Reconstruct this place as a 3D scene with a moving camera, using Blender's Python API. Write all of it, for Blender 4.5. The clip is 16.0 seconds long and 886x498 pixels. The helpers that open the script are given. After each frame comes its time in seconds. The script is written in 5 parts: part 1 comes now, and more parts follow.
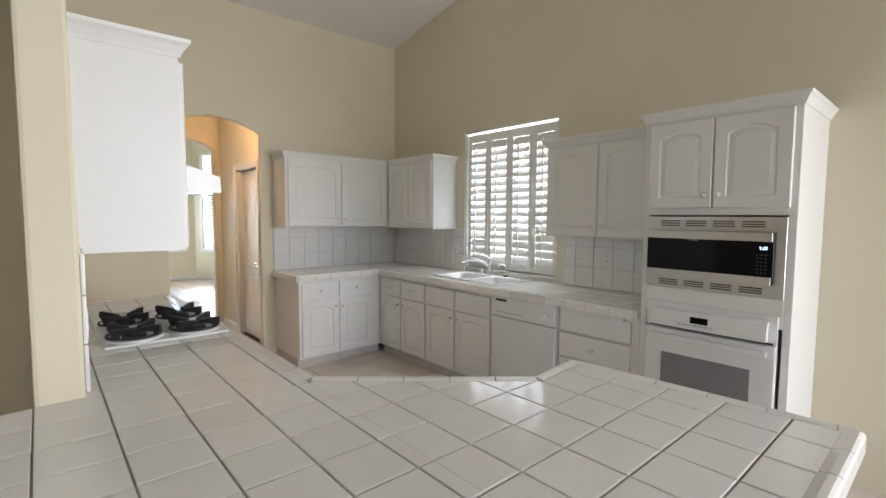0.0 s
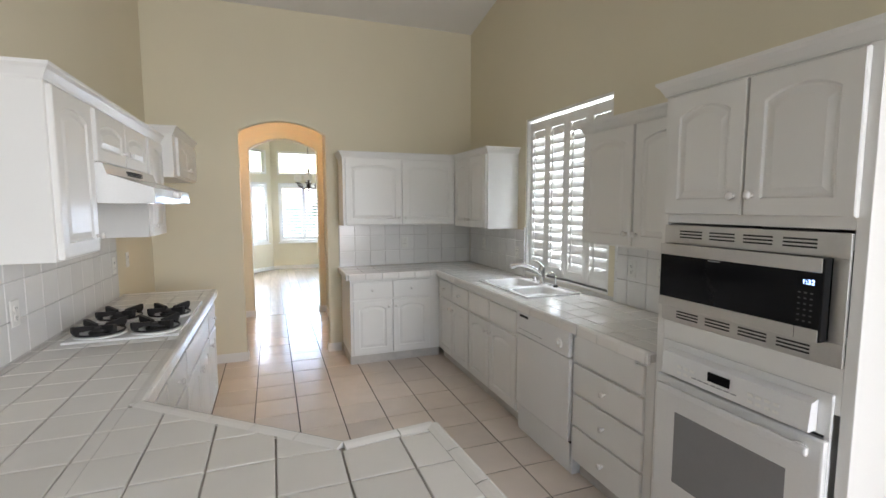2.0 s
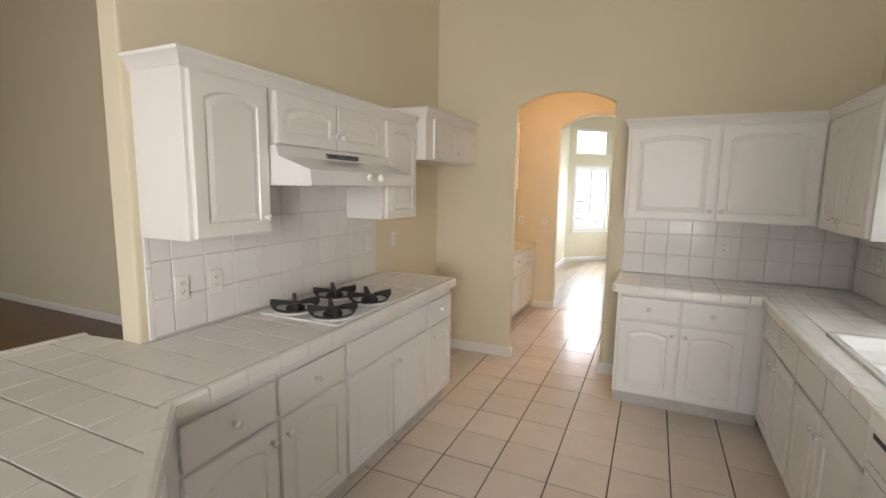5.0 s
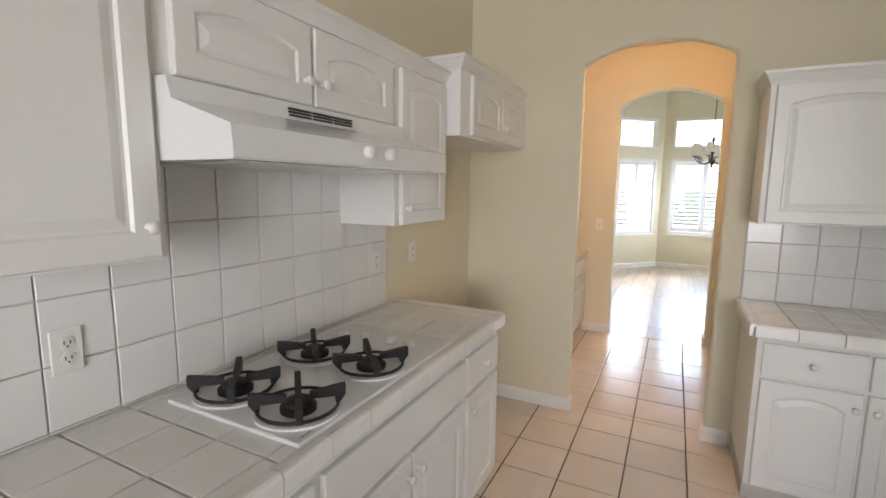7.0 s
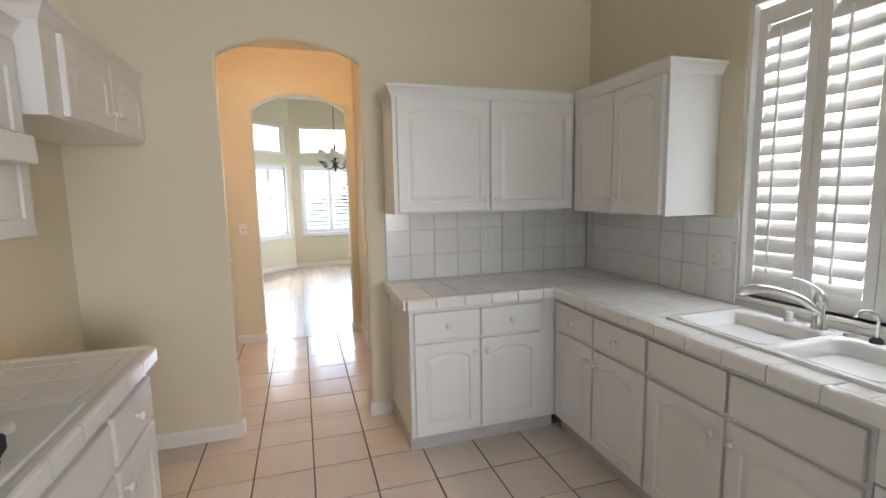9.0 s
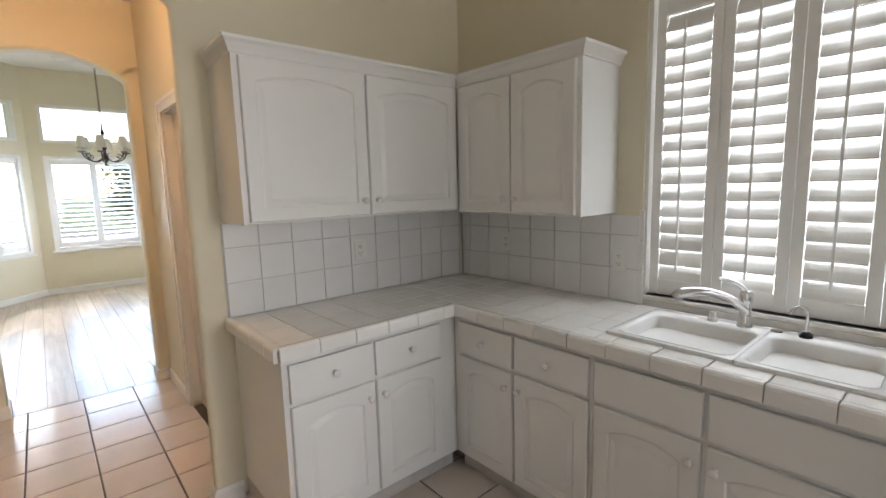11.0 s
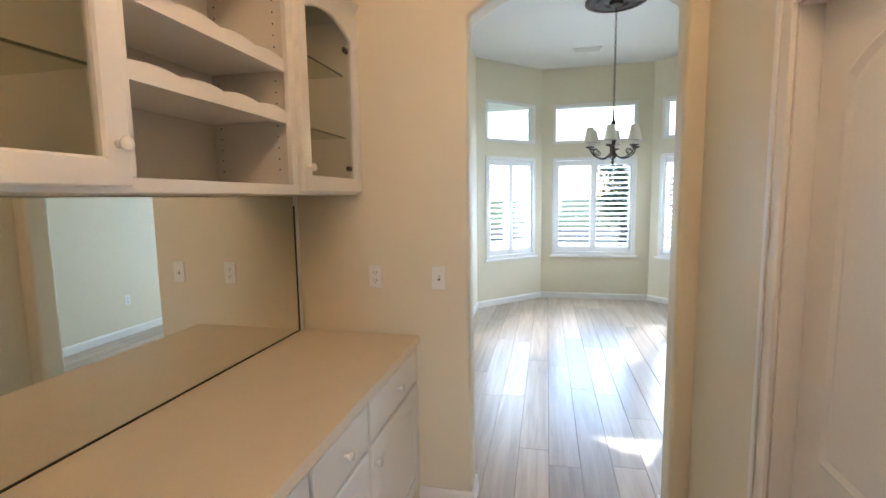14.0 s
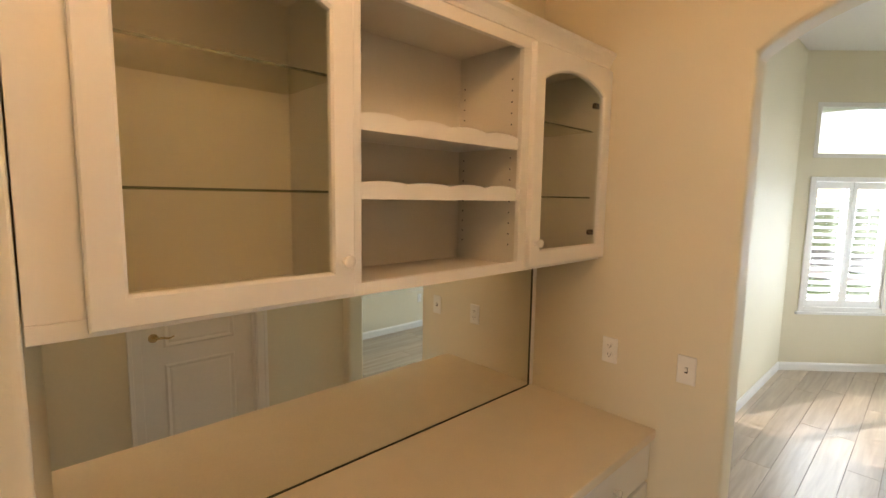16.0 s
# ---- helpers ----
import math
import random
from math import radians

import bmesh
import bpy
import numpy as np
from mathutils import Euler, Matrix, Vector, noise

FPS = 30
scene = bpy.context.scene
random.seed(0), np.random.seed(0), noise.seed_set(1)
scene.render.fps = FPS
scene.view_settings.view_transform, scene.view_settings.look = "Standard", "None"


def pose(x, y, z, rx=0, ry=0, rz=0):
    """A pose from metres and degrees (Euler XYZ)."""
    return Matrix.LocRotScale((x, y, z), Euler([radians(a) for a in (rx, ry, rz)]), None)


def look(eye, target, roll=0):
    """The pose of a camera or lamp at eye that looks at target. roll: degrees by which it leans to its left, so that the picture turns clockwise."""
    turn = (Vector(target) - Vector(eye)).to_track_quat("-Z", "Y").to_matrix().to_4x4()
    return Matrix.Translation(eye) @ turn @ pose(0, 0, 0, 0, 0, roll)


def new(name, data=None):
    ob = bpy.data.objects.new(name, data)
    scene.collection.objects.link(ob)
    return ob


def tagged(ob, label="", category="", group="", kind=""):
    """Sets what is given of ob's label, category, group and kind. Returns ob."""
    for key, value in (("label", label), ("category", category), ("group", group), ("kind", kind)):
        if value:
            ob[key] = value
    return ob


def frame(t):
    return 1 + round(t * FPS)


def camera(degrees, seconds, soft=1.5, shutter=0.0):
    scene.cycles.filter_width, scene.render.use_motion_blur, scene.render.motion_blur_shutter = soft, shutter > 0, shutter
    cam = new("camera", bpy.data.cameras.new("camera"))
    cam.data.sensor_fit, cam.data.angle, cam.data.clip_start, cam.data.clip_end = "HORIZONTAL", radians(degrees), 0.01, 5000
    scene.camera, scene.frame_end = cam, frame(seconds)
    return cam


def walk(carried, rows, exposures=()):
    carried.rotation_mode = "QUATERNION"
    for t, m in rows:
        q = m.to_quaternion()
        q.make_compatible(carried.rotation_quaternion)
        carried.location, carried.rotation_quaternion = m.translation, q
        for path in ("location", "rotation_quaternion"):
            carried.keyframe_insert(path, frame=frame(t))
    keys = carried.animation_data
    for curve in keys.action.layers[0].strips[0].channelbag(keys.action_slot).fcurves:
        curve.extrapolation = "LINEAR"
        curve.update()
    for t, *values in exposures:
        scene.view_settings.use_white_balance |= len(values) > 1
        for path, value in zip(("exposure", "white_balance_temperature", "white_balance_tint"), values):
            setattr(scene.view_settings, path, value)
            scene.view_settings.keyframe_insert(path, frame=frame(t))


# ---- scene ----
cam = camera(87.8, 16.0)
PATH = [
    (0, (-0.11, 1.111, 1.502), (1.205, 2.61, 1.357), 0.3),
    (0.5, (0.015, 1.075, 1.493), (1.149, 2.718, 1.372), 0.7),
    (1, (0.26, 1.008, 1.515), (1.238, 2.749, 1.394), 0.5),
    (1.5, (0.648, 0.923, 1.549), (1.482, 2.734, 1.4), 0.3),
    (2, (1.044, 0.847, 1.589), (1.737, 2.713, 1.398), -0.1),
    (2.5, (1.343, 0.888, 1.591), (1.839, 2.813, 1.377), 0.0),
    (3, (1.534, 1.06, 1.609), (1.759, 3.033, 1.37), 0.2),
    (3.5, (1.691, 1.213, 1.623), (1.602, 3.194, 1.364), 0.4),
    (4, (1.924, 1.322, 1.595), (1.448, 3.248, 1.344), 0.8),
    (4.5, (1.988, 1.501, 1.61), (1.233, 3.333, 1.342), 1.1),
    (7, (1.339, 2.73, 1.547), (0.45, 4.502, 1.28), 0.6),
    (7.5, (1.298, 2.829, 1.555), (0.676, 4.711, 1.292), 0.3),
    (8, (1.238, 2.838, 1.565), (1.024, 4.81, 1.308), 0.1),
    (8.5, (1.235, 2.85, 1.543), (1.424, 4.825, 1.286), -0.6),
    (9, (1.188, 2.858, 1.503), (1.771, 4.756, 1.26), -1.1),
    (11.5, (1.084, 3.973, 1.533), (2.407, 5.448, 1.256), -1.5),
    (12, (1.079, 4.43, 1.562), (2.275, 6.011, 1.297), -1.4),
    (12.5, (1.133, 4.825, 1.556), (2.127, 6.542, 1.303), -1.2),
    (13, (1.106, 5.17, 1.558), (1.649, 7.079, 1.307), -1.5),
    (13.5, (1.147, 5.461, 1.56), (1.159, 7.447, 1.325), -1.0),
    (14, (1.134, 5.709, 1.558), (0.696, 7.648, 1.338), -0.9),
    (14.5, (1.124, 5.807, 1.534), (0.322, 7.626, 1.317), -0.3),
    (15, (1.143, 5.821, 1.529), (0.051, 7.482, 1.31), 0.3),
    (15.5, (1.194, 5.871, 1.67), (-0.1062, 7.377, 1.466), 0.2),
    (16, (1.254, 5.922, 1.842), (-0.1971, 7.28, 1.622), 0.9),
]
EXPOSURES = [(0, 1.27, 6400, 14), (2.5, 1.24, 6350, 14), (3.5, 1.38, 6500, 15), (4.5, 1.25, 7100, 16), (8, 1.24, 6450, 16), (11.5, 1.04, 6600, 16), (13, 0.9, 6150, 14), (13.5, 0.97, 5850, 14), (14.5, 1.0, 5950, 12), (16, 0.82, 7350, 14)]
walk(cam, [(t, look(eye, target, roll)) for t, eye, target, roll in PATH], EXPOSURES)

# ---- world, sun and large lights ----
SUN_AZ, SUN_EL = 23.0, 34.0  # degrees from +y towards +x, and above the horizon
world = bpy.data.worlds.new("sky")
scene.world = world
world.use_nodes = True
wn = world.node_tree
sky = wn.nodes.new("ShaderNodeTexSky")
sky.sky_type = "NISHITA"
sky.sun_disc = False
sky.sun_elevation, sky.sun_rotation = radians(SUN_EL), radians(SUN_AZ)
wn.links.new(sky.outputs["Color"], wn.nodes["Background"].inputs["Color"])
wn.nodes["Background"].inputs["Strength"].default_value = 0.15

sun = new("sun", bpy.data.lights.new("sun", "SUN"))
sun.data.energy, sun.data.angle, sun.data.color = 4.0, radians(0.5), (1.0, 0.95, 0.88)
_a, _e = radians(SUN_AZ), radians(SUN_EL)
sun.matrix_world = look((0, 0, 20), (-math.sin(_a) * math.cos(_e), -math.cos(_a) * math.cos(_e), 20 - math.sin(_e)))


def area_light(name, m, w, h, watts, color):
    ob = new(name, bpy.data.lights.new(name, "AREA"))
    ob.data.shape, ob.data.size, ob.data.size_y = "RECTANGLE", w, h
    ob.data.energy, ob.data.color = watts, color
    ob.matrix_world = m
    return ob


# fill lamps for assumed, unseen great room windows, south and west of the kitchen
south_fill = area_light("unseen_window_light", look((2.1, -3.15, 1.75), (2.3, 5.0, 1.6)), 2.2, 2.4, 12, (0.95, 0.97, 1.0))
south_fill.data.spread = radians(105)
area_light("unseen_window_light", look((-5.6, -1.2, 2.6), (0.5, 0.8, 1.9)), 3.4, 3.6, 17, (0.95, 0.97, 1.0))
# added fill from the unseen south-east, to brighten the west wall and counters
area_light("east_fill_light", look((3.33, -1.7, 1.45), (0.3, 3.2, 0.9)), 1.7, 1.9, 36, (0.97, 0.98, 1.0)).data.spread = radians(120)
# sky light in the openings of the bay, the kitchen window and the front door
area_light("bay_sky_light", look((1.83, 13.14, 1.40), (1.83, 8.0, 0.9)), 1.5, 1.5, 70, (0.48, 0.70, 1.0))
area_light("bay_sky_light", look((0.49, 12.63, 1.40), (2.49, 10.63, 1.1)), 1.2, 1.5, 65, (0.72, 0.85, 1.0))
area_light("bay_sky_light", look((3.17, 12.63, 1.40), (1.17, 10.63, 1.1)), 1.2, 1.5, 95, (0.72, 0.85, 1.0))
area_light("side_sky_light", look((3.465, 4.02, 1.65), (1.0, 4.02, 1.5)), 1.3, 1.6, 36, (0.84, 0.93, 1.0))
area_light("door_sky_light", look((-1.47, 9.42, 2.5), (-1.47, 6.5, 1.0)), 1.0, 0.7, 110, (0.88, 0.94, 1.0))
area_light("door_sky_light", look((-0.67, 9.42, 1.6), (-1.1, 6.0, 0.6)), 0.5, 1.5, 100, (0.88, 0.94, 1.0))


def point_light(name, at, watts, color, radius):
    ob = new(name, bpy.data.lights.new(name, "POINT"))
    ob.data.energy, ob.data.color, ob.data.shadow_soft_size = watts, color, radius
    ob.location = at
    return ob


point_light("passage_lamp_light", (1.22, 6.22, 2.86), 12, (1.0, 0.62, 0.34), 0.08)
point_light("sconce_light", (-6.36, 5.06, 2.32), 26, (1.0, 0.75, 0.5), 0.06)


# ---- materials ----
def material(name, color, rough=0.5, metal=0.0, vary=0.06, scale=6.0, fine=0.03, fine_scale=120.0, bump=0.0, bump_scale=200.0,
             coat=0.0, random_tint=0.0, ior=1.45):
    m = bpy.data.materials.new(name)
    m.use_nodes = True
    t = m.node_tree
    b = t.nodes["Principled BSDF"]
    b.inputs["Roughness"].default_value, b.inputs["Metallic"].default_value = rough, metal
    b.inputs["IOR"].default_value = ior
    b.inputs["Coat Weight"].default_value = coat
    b.inputs["Coat Roughness"].default_value = 0.08
    geo = t.nodes.new("ShaderNodeNewGeometry")
    n1 = t.nodes.new("ShaderNodeTexNoise")
    n1.inputs["Scale"].default_value, n1.inputs["Detail"].default_value = scale, 3.0
    n2 = t.nodes.new("ShaderNodeTexNoise")
    n2.inputs["Scale"].default_value, n2.inputs["Detail"].default_value = fine_scale, 2.0
    t.links.new(geo.outputs["Position"], n1.inputs["Vector"])
    t.links.new(geo.outputs["Position"], n2.inputs["Vector"])
    a = t.nodes.new("ShaderNodeMath")
    a.operation = "MULTIPLY_ADD"
    a.inputs[1].default_value, a.inputs[2].default_value = 2 * vary, 1.0 - vary
    t.links.new(n1.outputs["Fac"], a.inputs[0])
    c = t.nodes.new("ShaderNodeMath")
    c.operation = "MULTIPLY_ADD"
    c.inputs[1].default_value, c.inputs[2].default_value = 2 * fine, -fine
    t.links.new(n2.outputs["Fac"], c.inputs[0])
    s = t.nodes.new("ShaderNodeMath")
    s.operation = "ADD"
    t.links.new(a.outputs[0], s.inputs[0])
    t.links.new(c.outputs[0], s.inputs[1])
    last = s.outputs[0]
    if random_tint:
        oi = t.nodes.new("ShaderNodeObjectInfo")
        r = t.nodes.new("ShaderNodeMath")
        r.operation = "MULTIPLY_ADD"
        r.inputs[1].default_value, r.inputs[2].default_value = 2 * random_tint, 1.0 - random_tint
        t.links.new(oi.outputs["Random"], r.inputs[0])
        p = t.nodes.new("ShaderNodeMath")
        p.operation = "MULTIPLY"
        t.links.new(last, p.inputs[0])
        t.links.new(r.outputs[0], p.inputs[1])
        last = p.outputs[0]
    mix = t.nodes.new("ShaderNodeVectorMath")
    mix.operation = "SCALE"
    mix.inputs[0].default_value = color
    t.links.new(last, mix.inputs["Scale"])
    t.links.new(mix.outputs[0], b.inputs["Base Color"])
    rr = t.nodes.new("ShaderNodeMath")
    rr.operation = "MULTIPLY_ADD"
    rr.inputs[1].default_value, rr.inputs[2].default_value = 0.3 * rough, 0.85 * rough
    t.links.new(n1.outputs["Fac"], rr.inputs[0])
    t.links.new(rr.outputs[0], b.inputs["Roughness"])
    if bump:
        nb = t.nodes.new("ShaderNodeTexNoise")
        nb.inputs["Scale"].default_value, nb.inputs["Detail"].default_value = bump_scale, 2.0
        t.links.new(geo.outputs["Position"], nb.inputs["Vector"])
        bp = t.nodes.new("ShaderNodeBump")
        bp.inputs["Strength"].default_value, bp.inputs["Distance"].default_value = bump, 0.002
        t.links.new(nb.outputs["Fac"], bp.inputs["Height"])
        t.links.new(bp.outputs["Normal"], b.inputs["Normal"])
    return m


def glass_material(name, color, rough=0.0):
    m = bpy.data.materials.new(name)
    m.use_nodes = True
    t = m.node_tree
    t.nodes.remove(t.nodes["Principled BSDF"])
    tr, gl, mx = (t.nodes.new("ShaderNode" + k) for k in ("BsdfTransparent", "BsdfGlossy", "MixShader"))
    tr.inputs["Color"].default_value = (*color, 1)
    gl.inputs["Roughness"].default_value = rough
    mx.inputs[0].default_value = 0.06
    t.links.new(tr.outputs[0], mx.inputs[1])
    t.links.new(gl.outputs[0], mx.inputs[2])
    t.links.new(mx.outputs[0], t.nodes["Material Output"].inputs["Surface"])
    return m


def glow_material(name, color, strength, base=(0.8, 0.8, 0.8)):
    m = material(name, base, 0.5)
    b = m.node_tree.nodes["Principled BSDF"]
    b.inputs["Emission Color"].default_value = (*color, 1)
    b.inputs["Emission Strength"].default_value = strength
    return m


def wood_material(name, dark, light, rough):
    m = bpy.data.materials.new(name)
    m.use_nodes = True
    t = m.node_tree
    b = t.nodes["Principled BSDF"]
    b.inputs["Roughness"].default_value = rough
    geo, oi, mp = (t.nodes.new("ShaderNode" + k) for k in ("NewGeometry", "ObjectInfo", "Mapping"))
    mp.inputs["Scale"].default_value = (14.0, 0.9, 1.0)
    ad = t.nodes.new("ShaderNodeVectorMath")
    ad.operation = "MULTIPLY_ADD"
    ad.inputs[1].default_value, ad.inputs[2].default_value = (7.0, 13.0, 3.0), (0, 0, 0)
    cmb = t.nodes.new("ShaderNodeCombineXYZ")
    for k in range(3):
        t.links.new(oi.outputs["Random"], cmb.inputs[k])
    t.links.new(cmb.outputs[0], ad.inputs[0])
    t.links.new(geo.outputs["Position"], mp.inputs["Vector"])
    sm = t.nodes.new("ShaderNodeVectorMath")
    sm.operation = "ADD"
    t.links.new(mp.outputs[0], sm.inputs[0])
    t.links.new(ad.outputs[0], sm.inputs[1])
    n = t.nodes.new("ShaderNodeTexNoise")
    n.inputs["Scale"].default_value, n.inputs["Detail"].default_value, n.inputs["Distortion"].default_value = 1.6, 6.0, 0.6
    t.links.new(sm.outputs[0], n.inputs["Vector"])
    rp = t.nodes.new("ShaderNodeValToRGB")
    rp.color_ramp.elements[0].color, rp.color_ramp.elements[1].color = (*dark, 1), (*light, 1)
    rp.color_ramp.elements[0].position, rp.color_ramp.elements[1].position = 0.3, 0.7
    t.links.new(n.outputs["Fac"], rp.inputs[0])
    r = t.nodes.new("ShaderNodeMath")
    r.operation = "MULTIPLY_ADD"
    r.inputs[1].default_value, r.inputs[2].default_value = 0.35, 0.82
    t.links.new(oi.outputs["Random"], r.inputs[0])
    sc = t.nodes.new("ShaderNodeVectorMath")
    sc.operation = "SCALE"
    t.links.new(rp.outputs[0], sc.inputs[0])
    t.links.new(r.outputs[0], sc.inputs["Scale"])
    t.links.new(sc.outputs[0], b.inputs["Base Color"])
    bp = t.nodes.new("ShaderNodeBump")
    bp.inputs["Strength"].default_value, bp.inputs["Distance"].default_value = 0.15, 0.002
    t.links.new(n.outputs["Fac"], bp.inputs["Height"])
    t.links.new(bp.outputs["Normal"], b.inputs["Normal"])
    return m


PAINT = material("cream_wall_paint", (0.73, 0.665, 0.505), 0.6, vary=0.04, scale=1.5, fine=0.015, bump=0.25, bump_scale=160)
CEIL = material("white_ceiling_paint", (0.80, 0.78, 0.74), 0.7, vary=0.03, scale=1.2, fine=0.015, bump=0.3, bump_scale=120)
TRIM = material("white_trim_paint", (0.80, 0.78, 0.74), 0.35, vary=0.03, scale=4)
CAB = material("white_cabinet_paint", (0.80, 0.79, 0.76), 0.32, vary=0.03, scale=3, fine=0.01, bump=0.05, bump_scale=90)
CABIN = material("cabinet_inside", (0.70, 0.67, 0.60), 0.5, vary=0.04)
# toe kick: greyer than the cabinet paint, with uneven tone
KICK = material("mottled_grey_toe_kick", (0.55, 0.52, 0.48), 0.6, vary=0.2, scale=12)
TILE = material("glazed_white_tile", (0.84, 0.82, 0.78), 0.12, vary=0.03, scale=9, fine=0.01, random_tint=0.03, bump=0.04, bump_scale=25)
SPLASH = material("glazed_splash_tile", (0.80, 0.79, 0.77), 0.15, vary=0.03, scale=9, fine=0.01, random_tint=0.03, bump=0.04, bump_scale=25)
GROUT = material("grey_grout", (0.38, 0.345, 0.30), 0.8, vary=0.15, scale=20)
GROUTL = material("light_grout", (0.63, 0.61, 0.58), 0.8, vary=0.12, scale=20)
FTILE = material("beige_floor_tile", (0.72, 0.63, 0.55), 0.2, vary=0.07, scale=7, fine=0.02, random_tint=0.05, bump=0.05, bump_scale=30)
FGROUT = material("dark_floor_grout", (0.10, 0.088, 0.075), 0.85, vary=0.2, scale=20)
OAK = wood_material("light_oak_plank", (0.40, 0.31, 0.23), (0.56, 0.46, 0.36), 0.32)
OAK.node_tree.nodes["Principled BSDF"].inputs["IOR"].default_value = 1.6
WALNUT = wood_material("dark_brown_plank", (0.10, 0.045, 0.025), (0.17, 0.08, 0.045), 0.3)
GAP = material("plank_gap", (0.26, 0.19, 0.13), 0.8)
LAMINATE = material("beige_laminate", (0.75, 0.67, 0.53), 0.38, vary=0.04, scale=10)
STEEL = material("brushed_steel", (0.66, 0.65, 0.63), 0.35, 1.0, vary=0.05, scale=30)
BLACKGLASS = material("black_glass", (0.006, 0.006, 0.007), 0.08, ior=1.28)
BLACK = material("black_plastic", (0.02, 0.02, 0.02), 0.4)
IRON = material("cast_iron", (0.018, 0.017, 0.017), 0.55, vary=0.2, scale=60, bump=0.3, bump_scale=300)
BRONZE = material("dark_bronze", (0.055, 0.035, 0.025), 0.4, 0.7, vary=0.2, scale=40)
CHROME = material("chrome", (0.75, 0.75, 0.76), 0.08, 1.0, vary=0.02)
BRASS = material("brass", (0.80, 0.66, 0.36), 0.18, 1.0, vary=0.03)
ENAMEL = material("white_enamel", (0.80, 0.80, 0.79), 0.18, vary=0.02, scale=5, coat=0.4)
PORCELAIN = material("white_porcelain", (0.82, 0.81, 0.79), 0.12, vary=0.02, scale=6, coat=0.5)
OVENGLASS = material("grey_oven_glass", (0.23, 0.23, 0.24), 0.1, coat=0.5)
KNOBW = material("white_ceramic_knob", (0.82, 0.80, 0.77), 0.2, vary=0.02)
PLASTICW = material("white_plastic", (0.80, 0.79, 0.75), 0.35, vary=0.02)
SLOT = material("dark_slot", (0.03, 0.03, 0.03), 0.6)
INK = material("grey_print", (0.30, 0.30, 0.30), 0.5)
KEYPRINT = material("dim_key_print", (0.06, 0.06, 0.06), 0.5)
MIRROR = material("mirror_silver", (0.80, 0.81, 0.76), 0.01, 1.0, vary=0.01)
MIRROREDGE = material("mirror_edge", (0.03, 0.035, 0.02), 0.3)
GLASS = glass_material("window_glass", (0.97, 0.98, 0.98))
CGLASS = glass_material("cabinet_glass", (0.93, 0.93, 0.87))
SHELFGLASS = material("glass_shelf_edge", (0.10, 0.12, 0.08), 0.1)
SHUTTER = material("white_shutter_paint", (0.84, 0.83, 0.80), 0.4, vary=0.02)
SHADE = material("ivory_lamp_shade", (0.84, 0.79, 0.70), 0.7)
DISPLAY = glow_material("blue_display", (0.35, 0.55, 1.0), 3.0, (0.02, 0.02, 0.03))
SCONCEGLASS = glow_material("lit_glass", (1.0, 0.75, 0.45), 9.0)
LAMPGLOW = glow_material("lit_lamp_lens", (1.0, 0.68, 0.38), 6.0)
GRASS = material("lawn_grass", (0.07, 0.12, 0.03), 0.9, vary=0.4, scale=3, fine=0.2, fine_scale=60)
ASPHALT = material("asphalt", (0.06, 0.06, 0.06), 0.85, vary=0.2)
CONCRETE = material("concrete", (0.42, 0.40, 0.37), 0.8, vary=0.12)
STUCCO = material("pale_stucco", (0.50, 0.50, 0.50), 0.85, vary=0.08, bump=0.4)
ROOF = material("grey_roof", (0.16, 0.17, 0.19), 0.85, vary=0.2, scale=10)
FENCE = material("grey_fence_wood", (0.26, 0.22, 0.18), 0.85, vary=0.2, scale=12)
BARK = material("bark", (0.10, 0.075, 0.05), 0.9, vary=0.3, scale=20)
LEAF = material("leaf", (0.06, 0.10, 0.03), 0.6, vary=0.4, scale=4, fine=0.2)
WINDARK = material("dark_window", (0.05, 0.06, 0.07), 0.1)


# ---- mesh helpers ----
def link_mesh(name, bm, mat, parent=None, label=""):
    me = bpy.data.meshes.new(name)
    bmesh.ops.recalc_face_normals(bm, faces=bm.faces)
    bm.to_mesh(me)
    bm.free()
    me.materials.append(mat)
    ob = new(name, me)
    if parent is not None:
        ob.parent = parent
    if label:
        ob["label"] = label
    return ob


def part(name, bm, mat, parent, label=""):
    return link_mesh(name, bm, mat, parent, label)


def smooth(ob, angle=40):
    for p in ob.data.polygons:
        p.use_smooth = True
    ob.data.set_sharp_from_angle(angle=radians(angle))
    return ob


def thing(name, m, label, category, group="", kind=""):
    ob = new(name)
    ob.empty_display_size = 0.1
    ob.matrix_world = m
    return tagged(ob, label, category, group, kind)


def box(bm, x0, x1, y0, y1, z0, z1, bevel=0.0):
    """A box between the given bounds, with its edges eased."""
    t = bmesh.new()
    bmesh.ops.create_cube(t, size=1.0)
    bmesh.ops.scale(t, vec=(x1 - x0, y1 - y0, z1 - z0), verts=t.verts)
    bmesh.ops.translate(t, vec=((x0 + x1) / 2, (y0 + y1) / 2, (z0 + z1) / 2), verts=t.verts)
    if bevel:
        bmesh.ops.bevel(t, geom=list(t.edges), offset=bevel, segments=1 if bevel < 0.004 else 2, affect="EDGES", profile=0.6)
    me = bpy.data.meshes.new("tmp")
    t.to_mesh(me)
    t.free()
    bm.from_mesh(me)
    bpy.data.meshes.remove(me)
    return bm


def boxes(*bounds, bevel=0.0):
    bm = bmesh.new()
    for b in bounds:
        box(bm, *b, bevel=bevel)
    return bm


